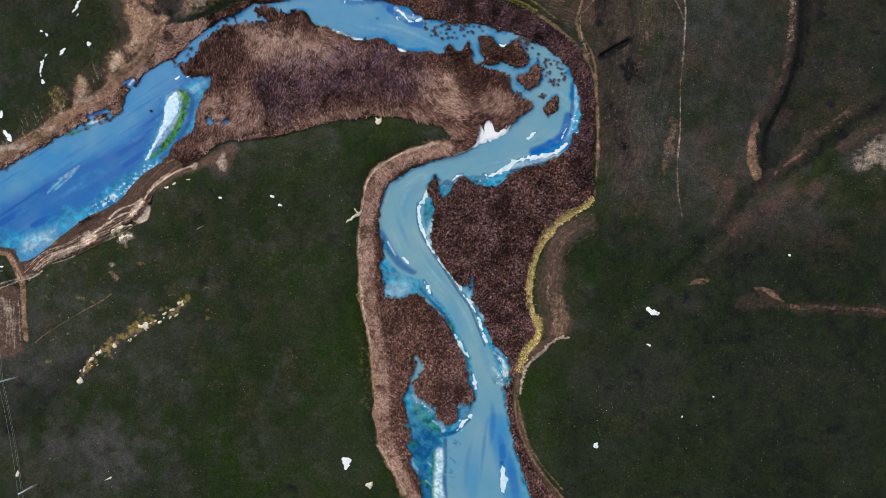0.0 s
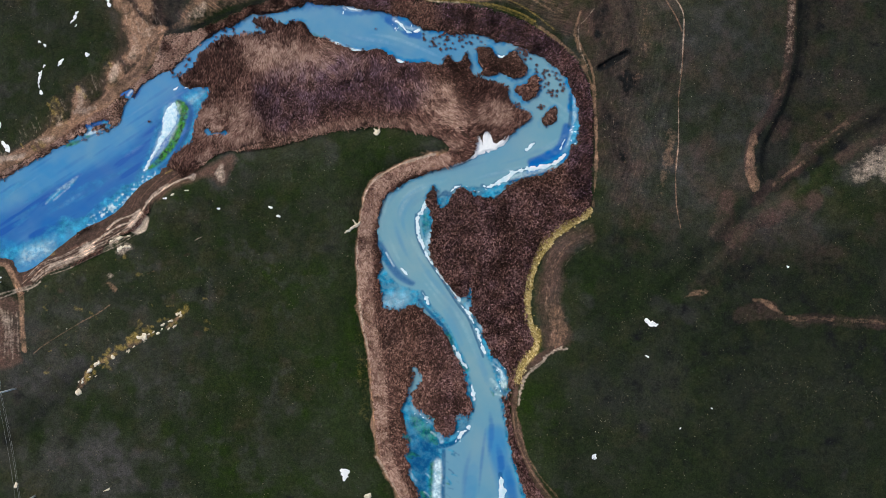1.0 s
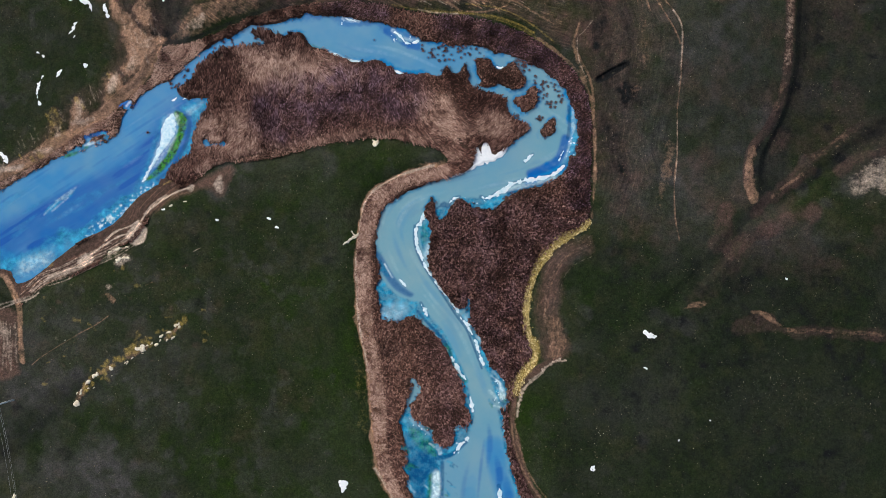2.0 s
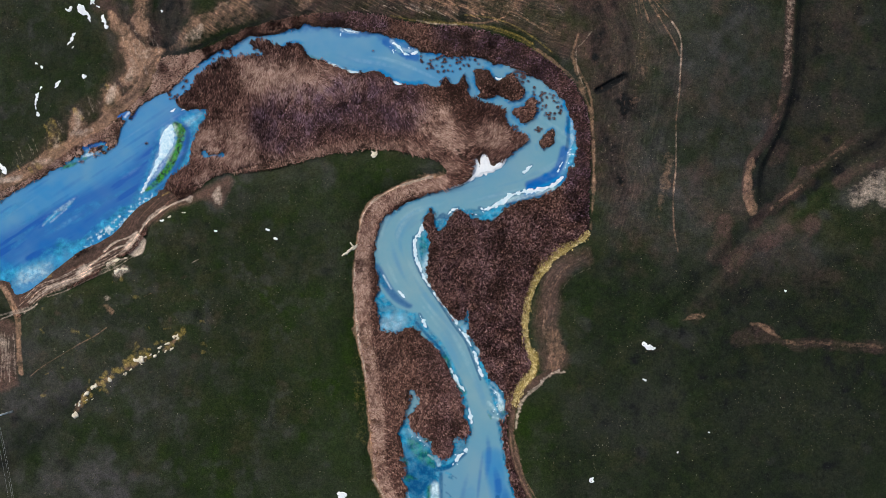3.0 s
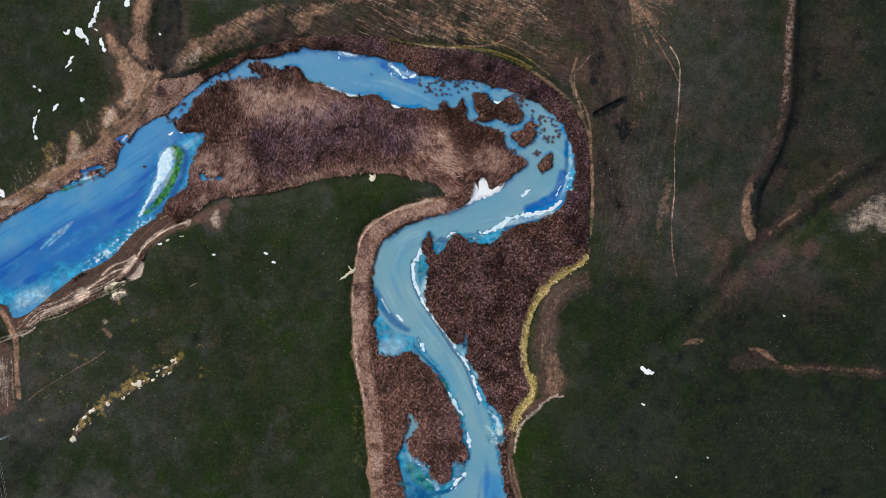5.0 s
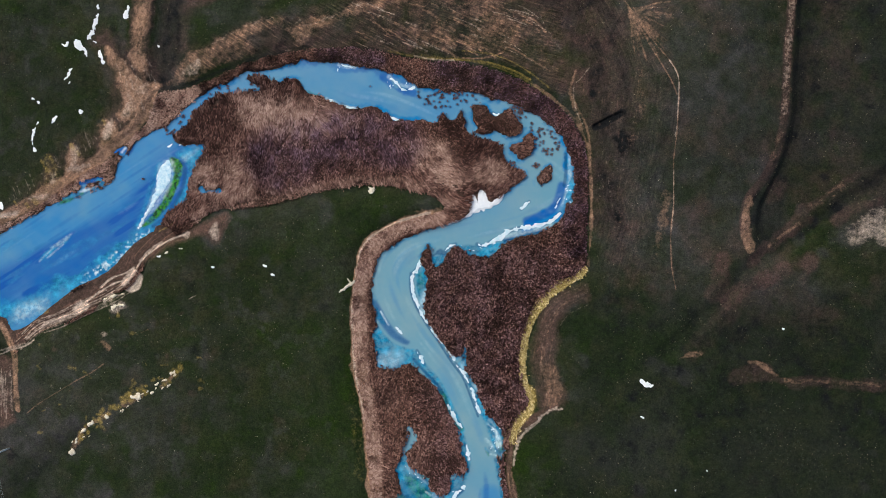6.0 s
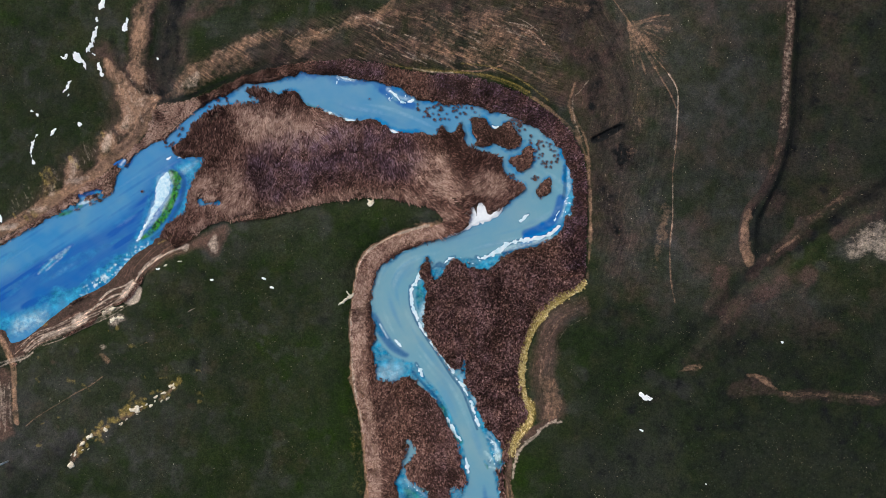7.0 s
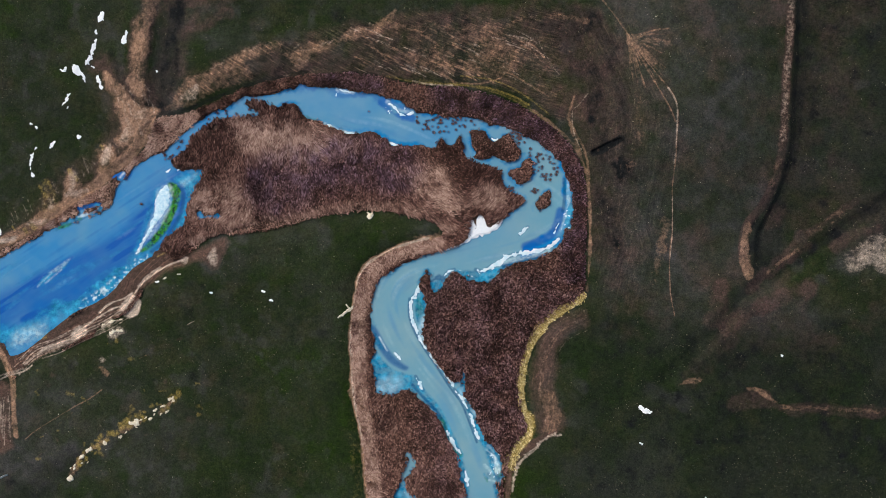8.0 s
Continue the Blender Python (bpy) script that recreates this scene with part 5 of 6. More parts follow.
# streaks along the current
lines = np.random.RandomState(55)
for k in range(46):
    s, off, run = lines.uniform(-0.1, 1.0), lines.uniform(-55, 60), lines.uniform(0.12, 0.3)
    at = lambda q: (20 + 270 * q + off * 0.45, 345 - 175 * q + off * 0.9)
    wisp((deep, deep, turquoise, slush)[k % 4], lines.uniform(0.2, 1.5), lines.uniform(2, 6), (0.4, 0.3, 0.3, 0.05)[k % 4], at(s), at(s + run / 2), at(s + run))
REACH = smooth([(560, 15), (640, 40), (740, 65), (1000, 200), (960, 250), (880, 275), (800, 295), (730, 318), (702, 360), (712, 410), (745, 470), (790, 530), (825, 600), (852, 680), (850, 760), (840, 850), (842, 930)], False, 8)
for k in range(44):
    s, off = lines.randint(0, len(REACH) - 16), lines.uniform(-24, 24)
    run = REACH[s:s + lines.randint(7, 15)]
    side = np.gradient(run, axis=0)
    side = np.stack([-side[:, 1], side[:, 0]], -1) / (np.linalg.norm(side, axis=1, keepdims=True) + 1e-6)
    wisp((slush, deep, blue)[k % 3], lines.uniform(0.2, 2.0), lines.uniform(3, 7), (0.10, 0.12, 0.22)[k % 3], *[tuple(p) for p in (run + side * off)[::3]])
# torn weed, slush and algae in the southern bay and on the east bank
for k in range(110):
    x, y = lines.uniform(714, 812), lines.uniform(690, 900)
    if k > 75:
        x, y = 880 + lines.uniform(-12, 24), 655 + lines.uniform(-45, 40)
    a, run = lines.uniform(0.2, 1.2), lines.uniform(4, 16)
    flow((weed, turquoise, slush, algae, weed)[k % 5], lines.uniform(0.3, 2.2), lines.uniform(1.5, 5), (0.6, 0.8, 0.4, 0.5, 0.6)[k % 5], (x, y), (x + run * math.cos(a) * 0.5 + 1, y + run * math.sin(a) * 0.5), (x + run * math.cos(a), y + run * math.sin(a)))
# dark weedy bed showing through the clear water along shores and ice
for seed, widths, points in ICE_SHELVES:
    stroke(weed, max(widths) * 0.6, 2.0, 0.6, *points)
rim = (1 - step(0.6, 3.4 + 1.5 * wild, -water)) * np.clip(0.7 + 0.9 * vnoise(GU, GV, 9, 35, 2), 0.05, 1.0) * (1 - 0.75 * smooth_shore)
np.maximum(weed, 0.8 * rim, out=weed)
slush *= 1 - 0.5 * rim
wu, wv = np.meshgrid(np.arange(-40, 1051, 1.1), np.arange(V0 + 230, 921, 1.1))
wet = (sample(water, wu, wv) < 4)
wet_faces = grid_faces(*wu.shape)[(wet[:-1, :-1] | wet[1:, 1:]).ravel()]
ids, wet_faces = np.unique(wet_faces, return_inverse=True)
wu, wv = wu.ravel()[ids], wv.ravel()[ids]
tagged(new("water", sheet_mesh("water", plan(wu, wv, 0.0), wet_faces.reshape(-1, 4), {k: sample(f, wu, wv) for k, f in tone.items()}, WATER)),
       "milky blue silt-laden river with turquoise shallows", "river", kind="structure")


# ---- reeds ----
def blades(u, v, lean, tall, wide, count, seed, dry, violet, spread=0.35, mix=(0.9, 1.7), tone_=0.0, loose=0.13):
    """Clumps of bent stalk bundles: arrays of chart places, lean direction (radians, world) and lean amount."""
    rng = np.random.RandomState(seed)
    n = len(u)
    root = plan(u, v, sample(relief, u, v) - 0.05)
    root = np.repeat(root, count, 0)
    N = n * count
    root[:, :2] += rng.normal(0, loose, (N, 2))
    way = np.repeat(lean[0] + rng.normal(0, spread, n), count) + rng.normal(0, 0.16, N)
    far = np.repeat(lean[1] * rng.uniform(0.6, 1.4, n), count) * rng.uniform(0.8, 1.2, N)
    up = np.repeat(tall * rng.uniform(0.65, 1.35, n), count) * rng.uniform(0.8, 1.2, N)
    age = np.clip(np.repeat(rng.beta(*mix, n) + tone_, count) + rng.normal(0, 0.07, N), 0, 1)
    w = wide * rng.uniform(0.7, 1.4, N) / 2
    d = np.stack([np.cos(way), np.sin(way), np.zeros(N)], -1)
    s = np.stack([-np.sin(way), np.cos(way), np.zeros(N)], -1)
    z = np.array([0, 0, 1.0])
    mid = root + d * (far * up * 0.35)[:, None] + z * (up * 0.6)[:, None]
    tip = root + d * (far * up)[:, None] + z * (up * (1 - 0.35 * np.clip(far, 0, 1.5)))[:, None]
    verts = np.stack([root - s * w[:, None], root + s * w[:, None], mid + s * w[:, None], mid - s * w[:, None], tip + s * (w * 0.35)[:, None], tip - s * (w * 0.35)[:, None]], 1).reshape(-1, 3)
    k = np.arange(N)[:, None] * 6
    faces = np.concatenate([k + np.array([0, 1, 2, 3]), k + np.array([3, 2, 4, 5])])
    return verts, faces, {"age": np.repeat(age, 6), "dry": np.repeat(np.repeat(dry, count), 6), "violet": np.repeat(np.repeat(violet, count), 6)}


def scatter(gap, seed, keep):
    """Jittered places on the chart where keep (a raster of 0..1) allows them."""
    rng = np.random.RandomState(seed)
    u, v = np.meshgrid(np.arange(U0 + 4, U1 - 4, gap), np.arange(V0 + 4, V1 - 4, gap))
    u, v = (u + rng.uniform(-0.5, 0.5, u.shape) * gap).ravel(), (v + rng.uniform(-0.5, 0.5, v.shape) * gap).ravel()
    ok = rng.rand(len(u)) < sample(keep, u, v)
    return u[ok], v[ok]


dry, violet, bare = np.zeros(GU.shape), np.zeros(GU.shape), np.zeros(GU.shape)
patch(dry, 22, 0.95, (430, 60), (500, 60), (560, 60), (640, 90), (600, 110), (540, 120), (450, 110))
patch(dry, 14, 0.9, (735, 130), (790, 125), (815, 160), (835, 200), (800, 210), (750, 170))
patch(dry, 9, 0.85, (850, 170), (890, 165), (910, 190), (880, 205), (850, 195))
patch(dry, 16, 0.7, (360, 180), (440, 170), (460, 220), (400, 240), (355, 220))
stroke(dry, 8, 10, 0.9, (735, 900), (712, 850), (690, 806), (680, 770), (674, 720), (672, 660), (666, 600), (658, 560), (652, 520), (650, 480), (650, 440), (651, 400), (656, 360), (664, 330), (684, 302), (712, 284), (745, 271), (785, 260))
stroke(dry, 22, 14, 0.85, (-90, 336), (0, 288), (60, 262), (130, 218), (200, 178), (250, 132), (300, 70), (340, 50))
stroke(dry, 5, 10, 0.6, (360, 262), (440, 236), (520, 222), (600, 205), (680, 198), (750, 205), (810, 240))
stroke(violet, 26, 44, 0.85, (500, 165), (570, 135), (640, 120), (710, 125)), stroke(violet, 10, 14, 0.8, (590, -26), (640, -24), (680, -16))
stroke(violet, 20, 18, 0.95, (800, 5), (880, 18), (940, 48), (985, 80), (1015, 115), (1035, 160), (1038, 240), (1030, 300))
violet += 0.4 * step(300, 330, GV) * step(730, 800, GU)
stroke(bare, 19, 3, 1.0, (-90, 466), (0, 446), (38, 478), (90, 450), (140, 420), (190, 392), (225, 365), (245, 338), (275, 312), (300, 300))
stroke(bare, 3, 5, 0.85, (1046, 356), (1028, 369), (1000, 383), (976, 403), (956, 433), (943, 468), (936, 500), (936, 530), (944, 560), (953, 582), (944, 604), (925, 628))
patch(bare, 3, 1.0, (830, 262), (844, 236), (852, 218), (866, 214), (880, 228), (904, 228), (900, 244), (866, 258))
stroke(bare, 3, 2, 1.0, (814, 205), (826, 224)), stroke(bare, 4, 3, 0.9, (386, 76), (400, 62))
dry += 0.07 * step(520, 560, GV) * step(850, 820, GU) * step(650, 670, GU)
young = np.zeros(GU.shape)
patch(young, 10, 1.0, (795, 80), (845, 108), (900, 128), (925, 170), (862, 160), (838, 190), (836, 225), (815, 190), (805, 150))
patch(young, 14, 0.7, (330, 110), (370, 75), (420, 50), (440, 90), (415, 140), (345, 140)), patch(young, 8, 0.7, (500, 22), (540, 20), (560, 50), (510, 52)), stroke(young, 14, 14, 0.75, (880, 18), (940, 46), (985, 78), (1015, 112), (1036, 160), (1040, 240), (1034, 310)), stroke(young, 5, 8, 0.6, (440, 238), (560, 212), (690, 196), (770, 212), (815, 245))
dry = np.clip(dry * (0.85 + 0.75 * vnoise(GU, GV, 11, 50, 3)), 0, 1)
violet = np.clip(violet * (0.85 + 0.5 * vnoise(GU, GV, 16, 51, 2)), 0, 1)
thin = step(-3.5 - wild, 3.5, water + vnoise(GU, GV, 6, 52, 2) * 2.6) ** 1.5
reedy = (marsh < 1) * np.where(smooth_shore > 0.3, water > 1.2, thin) * (1 - bare)


# which way the lodged stalks of the cape lie, in degrees from east
LIES = ((500, 75, 78), (400, 190, 58), (590, 75, 142), (545, 170, 100), (740, 150, 118), (790, 195, 150), (880, 185, 40), (640, 110, 85), (440, 90, 70))


def lie(u, v):
    """Direction of lodging: the known lies blended by nearness, as axes without a head."""
    c, s = 0.0, 0.0
    for a, b, deg in LIES:
        w = 1 / ((u - a) ** 2 + (v - b) ** 2 + 400)
        c, s = c + w * math.cos(2 * radians(deg)), s + w * math.sin(2 * radians(deg))
    return np.arctan2(s, c) / 2


def reed_bed(label, within, gap, lodged, tall, seed, count=3, mix=(0.9, 1.7), wide=0.26, laid=False, spread=0.5):
    u, v = scatter(gap, seed, reedy * within)
    swirl = lie(u, v) + vnoise(u, v, 26, 61, 2) * 0.45 if laid else vnoise(u, v, 55, 61, 2) * 1.6 - 1.0
    lay = np.clip(lodged * (0.6 + 0.8 * sample(dry, u, v)) * (1 + 0.4 * vnoise(u, v, 20, 62)), 0.1, 1.6)
    lay = lay * (0.5 + 0.5 * step(-2, 7, sample(water, u, v)))
    hi = tall * (1 + 0.2 * vnoise(u, v, 14, 63)) * (1 - 0.3 * sample(dry, u, v))
    # swathes: stalks that lie together have weathered together
    across = u * np.sin(swirl) + v * np.cos(swirl)
    along = u * np.cos(swirl) - v * np.sin(swirl)
    swathe = 0.20 * vnoise(across / 3.2, along / 11, 1.0, 65, 2) + 0.06 * vnoise(u, v, 24, 66, 2) + 0.26 * sample(dry, u, v) - 0.26 * sample(young, u, v) + 0.10 * step(9, 1, sample(water, u, v))
    verts, faces, fields = blades(u, v, (swirl, lay), hi, wide, count, seed, sample(dry, u, v), sample(violet, u, v), spread, mix, swathe, 0.2)
    tagged(new("reed_bed", sheet_mesh("reed_bed", verts, faces, fields, REED, False)), label, "reeds", kind="stuff")


cape = inside(smooth([(300, 135), (330, 90), (395, 45), (450, 8), (530, 8), (560, 30), (690, 65), (780, 85), (845, 60), (840, 110), (905, 125), (945, 185), (880, 240), (830, 262), (780, 270), (700, 196), (600, 204), (440, 240), (300, 290), (290, 250), (345, 200)], True, 3)).astype(float)
east = ((GU > 700) & (GV > 250) & ~inside(np.array([(600, 240), (1000, 240), (850, 300), (720, 360), (790, 500), (850, 620), (880, 1000), (600, 1000)], float))).astype(float) * (1 - cape)
west = ((GU > 590) & (GV > 255)).astype(float) * (1 - east) * (1 - cape)
north = np.clip(1 - cape - east - west, 0, 1)
reed_bed("lodged brown and tan dry reeds covering the river cape", cape, 1.9, 1.15, 1.5, 101, laid=True, spread=0.2)
reed_bed("dense upright dark brown reed bed beside the river", east, 1.9, 0.58, 1.05, 102, count=4, mix=(0.85, 1.2), wide=0.28, spread=2.0)
reed_bed("rusty brown dry reeds with a tan trampled rim", west, 1.9, 0.8, 1.1, 103, mix=(0.85, 1.6))
reed_bed("narrow violet-brown fringe of dry reeds along the shore", north, 1.9, 0.65, 1.0, 104, mix=(1.2, 1.35))


def sedge_strip():
    keep = np.zeros(GU.shape)
    stroke(keep, 4.5, 5, 1.0, (1046, 356), (1028, 369), (1000, 383), (976, 403), (956, 433), (943, 468), (937, 500), (937, 530), (944, 560), fray=0.8)
    stroke(keep, 4, 9, 0.75, (942, 545), (950, 575), (950, 592), (936, 612), (922, 632), (912, 650), fray=1.2)
    u, v = scatter(1.8, 110, keep)
    verts, faces, fields = blades(u, v, (vnoise(u, v, 30, 64) * 3, np.full(len(u), 0.6)), np.full(len(u), 0.6), 0.14, 6, 110, np.zeros(len(u)), np.zeros(len(u)), 1.0)
    tagged(new("sedge_strip", sheet_mesh("sedge_strip", verts, faces, fields, SEDGE, False)), "bright yellow strip of dry sedge edging the reeds", "grass", kind="stuff")


sedge_strip()


# ---- ice, snow and stones ----
def crust(name, points, widths, thick, material, seed, label, category, group, on_water=False, outline=False):
    """A thin irregular plate along a curve, with a ragged rim and a domed top."""
    line = smooth(points, False, 5)
    half = np.interp(np.linspace(0, 1, len(line)), np.linspace(0, 1, len(widths)), widths)
    u_lo, v_lo = line.min(0) - max(widths) - 4
    u_hi, v_hi = line.max(0) + max(widths) + 4
    gap = 0.7
    u, v = np.meshgrid(np.arange(u_lo, u_hi + gap, gap), np.arange(v_lo, v_hi + gap, gap))
    far = np.full(u.shape, 99.0)
    for (ax, ay), (bx, by), wa, wb in zip(line[:-1], line[1:], half[:-1], half[1:]):
        t = np.clip(((u - ax) * (bx - ax) + (v - ay) * (by - ay)) / ((bx - ax) ** 2 + (by - ay) ** 2 + 1e-9), 0, 1)
        far = np.minimum(far, np.hypot(u - ax - t * (bx - ax), v - ay - t * (by - ay)) - (wa + (wb - wa) * t))
    if outline:
        ring = smooth(points, True, 4)
        within = np.zeros(u.shape, bool)
        far[:] = 99.0
        for (ax, ay), (bx, by) in zip(ring, np.roll(ring, -1, 0)):
            t = np.clip(((u - ax) * (bx - ax) + (v - ay) * (by - ay)) / ((bx - ax) ** 2 + (by - ay) ** 2 + 1e-9), 0, 1)
            far = np.minimum(far, np.hypot(u - ax - t * (bx - ax), v - ay - t * (by - ay)))
            if ay != by:
                within ^= ((ay > v) != (by > v)) & (u < ax + (v - ay) * (bx - ax) / (by - ay))
        far = np.where(within, -far, far) - (0.0 if on_water else 1.5)
    size = max(widths)
    far = far + vnoise(u, v, 9, seed, 2) * min(3.0, size * 0.7) + vnoise(u, v, 3.2, seed + 1, 2) * min(1.4, size * 0.45)
    base = np.zeros(u.shape) if on_water else sample(relief, u, v)
    top = base + np.clip(-far * thick * 0.9, -thick, thick) * (1 + 0.3 * vnoise(u, v, 3, seed + 2))
    keep = far < 1.2
    index = np.full(u.shape, -1)
    used = keep[:-1, :-1] & keep[1:, :-1] & keep[:-1, 1:] & keep[1:, 1:]
    faces = grid_faces(*u.shape)[used.ravel()]
    if not len(faces):
        return
    ids, faces = np.unique(faces, return_inverse=True)
    verts = plan(u, v, top).reshape(-1, 3)[ids]
    centre = verts.mean(0)
    ob = new(name, sheet_mesh(name, verts - centre, faces.reshape(-1, 4), {}, material))
    ob.location = centre
    tagged(ob, label, category, group)


def ice(seed, widths, *points):
    crust("shore_ice", points, widths, 0.07, ICE, seed, "white shelf of melting ice along the river shore", "ice", "shore ice", True)


for seed, widths, points in ICE_SHELVES:
    ice(seed, widths, *points)


chip = random.Random(44)
for cu, cv, ru_, rv_, n in ((890, 656, 9, 26, 16), (1012, 226, 8, 26, 9), (742, 712, 22, 16, 8), (800, 752, 22, 10, 7), (716, 28, 20, 8, 8), (626, 0, 16, 4, 5), (845, 316, 18, 5, 5)):
    for k in range(n):
        u_, v_ = cu + chip.uniform(-1, 1) * ru_, cv + chip.uniform(-1, 1) * rv_
        if sample(water, u_, v_) < -0.5:
            a_, r_ = chip.uniform(0, 3.1), chip.uniform(1.2, 3.2)
            crust("ice_splinter", [(u_, v_), (u_ + r_ * math.cos(a_), v_ + r_ * math.sin(a_))], [0.5, chip.uniform(0.6, 1.1)], 0.05, ICE, 600 + k, "small white splinter of ice afloat on the river", "ice", "ice splinters", True)


def snow(seed, widths, *points):
    crust("snow_patch", points, widths, 0.1, SNOW, seed, "small white patch of old snow on pasture", "snow", "snow patches")


def outcrop(seed, widths, *points):
    crust("rock_outcrop", points, widths, 0.35, STONE, seed, "cream limestone outcrop breaking through the turf", "rock", "rock outcrops")



def ice_plate(seed, *points, fray=1.6, material=SNOW, afloat=False, label="wide white shelf of ice below the reeds"):
    crust("shore_ice", points, [fray], 0.1, material, seed, label, "ice", "shore ice", afloat, True)


ice_plate(202, (851, 257), (850, 246), (853, 238), (858, 236), (862, 216), (870, 217), (874, 232), (884, 236), (893, 227), (902, 222), (903, 230), (893, 240), (878, 246), (864, 252))
ice_plate(222, (834, 263), (844, 252), (845, 240), (837, 229), (850, 223), (855, 233), (849, 240), (848, 256), label="white ice crust between dry reeds")
ice_plate(240, (300, 172), (310, 164), (315, 168), (317, 182), (312, 203), (302, 219), (292, 234), (281, 248), (270, 265), (262, 282), (258, 280), (272, 254), (281, 234), (290, 210), (292, 190), fray=2.5, material=FLOE, afloat=True, label="long pale floe of rotten ice with algae along it")


snow(301, [1, 3.2, 3, 1.2], (81, 98), (74, 114), (71, 128), (76, 146)), snow(302, [1, 2, 1], (115, 86), (110, 92), (107, 97)), snow(303, [2, 3], (152, 74), (157, 78))
snow(304, [1.5, 2], (73, 55), (75, 56)), snow(305, [1.5, 1.8], (82, 61), (83, 62)), snow(306, [2, 4, 2], (140, 2), (135, 14), (128, 22)), snow(307, [2, 1], (138, 26), (136, 28))
snow(308, [2, 4, 1], (8, 233), (14, 242), (20, 250)), snow(309, [2, 5], (-4, 208), (2, 203)), snow(310, [2, 5, 3, 4, 1], (188, -94), (182, -80), (178, -62), (172, -54), (184, -44))
snow(311, [2, 4, 2], (198, -140), (196, -132), (194, -126)), snow(312, [1.5, 2], (187, -109), (188, -105)), snow(313, [2, 4, 2], (242, -106), (238, -98), (235, -90))
snow(314, [2, 4, 3], (190, -28), (192, -20), (198, -10)), snow(315, [3, 5, 2], (148, -48), (154, -40), (166, -28)), snow(316, [2, 3, 2], (124, -42), (130, -38), (136, -44))
snow(317, [1.5, 2.5, 1], (162, -34), (166, -26), (168, -18)), snow(318, [5.5, 5.5, 3], (1148, 548), (1154, 554), (1164, 557)), snow(319, [1.2, 1.8], (1145, 610), (1150, 611))
snow(320, [3, 6, 1.5], (609, 814), (616, 818), (614, 828)), snow(321, [2, 3.5, 2], (1053, 792), (1055, 788), (1057, 784)), outcrop(322, [4, 4.5], (139, 675), (142, 673))
outcrop(323, [2, 3], (316, 538), (322, 535)), outcrop(324, [3, 5], (248, 578), (258, 577)), outcrop(325, [2, 4], (198, 612), (202, 614)), outcrop(326, [3, 3], (172, 627), (178, 624))
outcrop(327, [1, 3, 1.5, 1], (612, 393), (622, 388), (634, 380), (640, 374)), outcrop(328, [1.5, 1.5], (628, 370), (634, 378)), snow(329, [1.5, 2], (388, 350), (391, 350))
snow(330, [1.5, 2], (480, 347), (482, 348)), snow(331, [2, 2], (495, 363), (498, 364)), snow(332, [2.5, 2], (293, 333), (296, 332)), snow(333, [1.2, 1.5], (1208, 736), (1207, 738))
snow(334, [1.3, 1.3], (1262, 702), (1263, 703)), snow(335, [1.5, 2], (1395, 450), (1397, 452)), outcrop(336, [4, 5], (668, 218), (670, 214))
outcrop(337, [2, 3, 2], (650, 858), (654, 862), (658, 856)), snow(338, [1, 2, 1], (0, 472), (5, 472)), snow(339, [1.5, 1.5], (294, -38), (295, -37)), outcrop(340, [1.5, 2.5], (30, 842), (31, 838))


outcrop(401, [1, 2, 1], (147, 655), (150, 650)), outcrop(402, [1, 2.5, 1], (158, 640), (164, 634)), outcrop(403, [1, 2], (300, 550), (306, 548)), outcrop(404, [1.5, 2], (310, 560), (314, 556))
outcrop(405, [2, 3, 1], (212, 424), (222, 418), (234, 418)), outcrop(406, [1, 2, 1], (232, 398), (215, 402), (200, 408))
outcrop(409, [1, 1.5], (186, 850), (196, 846)), outcrop(411, [1, 1.5], (305, 327), (310, 324)), outcrop(412, [1, 1], (330, 318), (336, 318))


rubble = random.Random(31)
for k in range(22):
    q = rubble.random()
    u, v = 145 + 178 * q + rubble.uniform(-7, 7), 660 - 122 * q + rubble.uniform(-6, 6)
    outcrop(420 + 3 * k, [rubble.uniform(0.7, 1.2), rubble.uniform(0.9, 1.9)], (u, v), (u + rubble.uniform(1, 4), v + rubble.uniform(-3, 1)))


def pasture_tufts():
    keep = step(8, 20, marsh) * np.clip(0.1 + 0.9 * vnoise(GU, GV, 45, 71, 3), 0.02, 1) * 0.6
    u, v = scatter(4.5, 120, keep)
    verts, faces, fields = blades(u, v, (vnoise(u, v, 30, 72) * 3, np.full(len(u), 0.7)), np.full(len(u), 0.32), 0.12, 4, 120, np.zeros(len(u)), np.zeros(len(u)), 1.5)
    tagged(new("pasture_tufts", sheet_mesh("pasture_tufts", verts, faces, fields, GRASS, False)), "scattered bleached and dark grass tufts on the pasture", "grass", kind="stuff")


pasture_tufts()


def clustered(centres, seed, spread):
    """Chart places gathered round centres of (u, v, radius, count)."""
    rng = np.random.RandomState(seed)
    u = np.concatenate([rng.normal(cu, r * spread, n) for cu, cv, r, n in centres])
    v = np.concatenate([rng.normal(cv, r * spread, n) for cu, cv, r, n in centres])
    ok = sample(marsh, u, v) > 6
    return u[ok], v[ok], rng


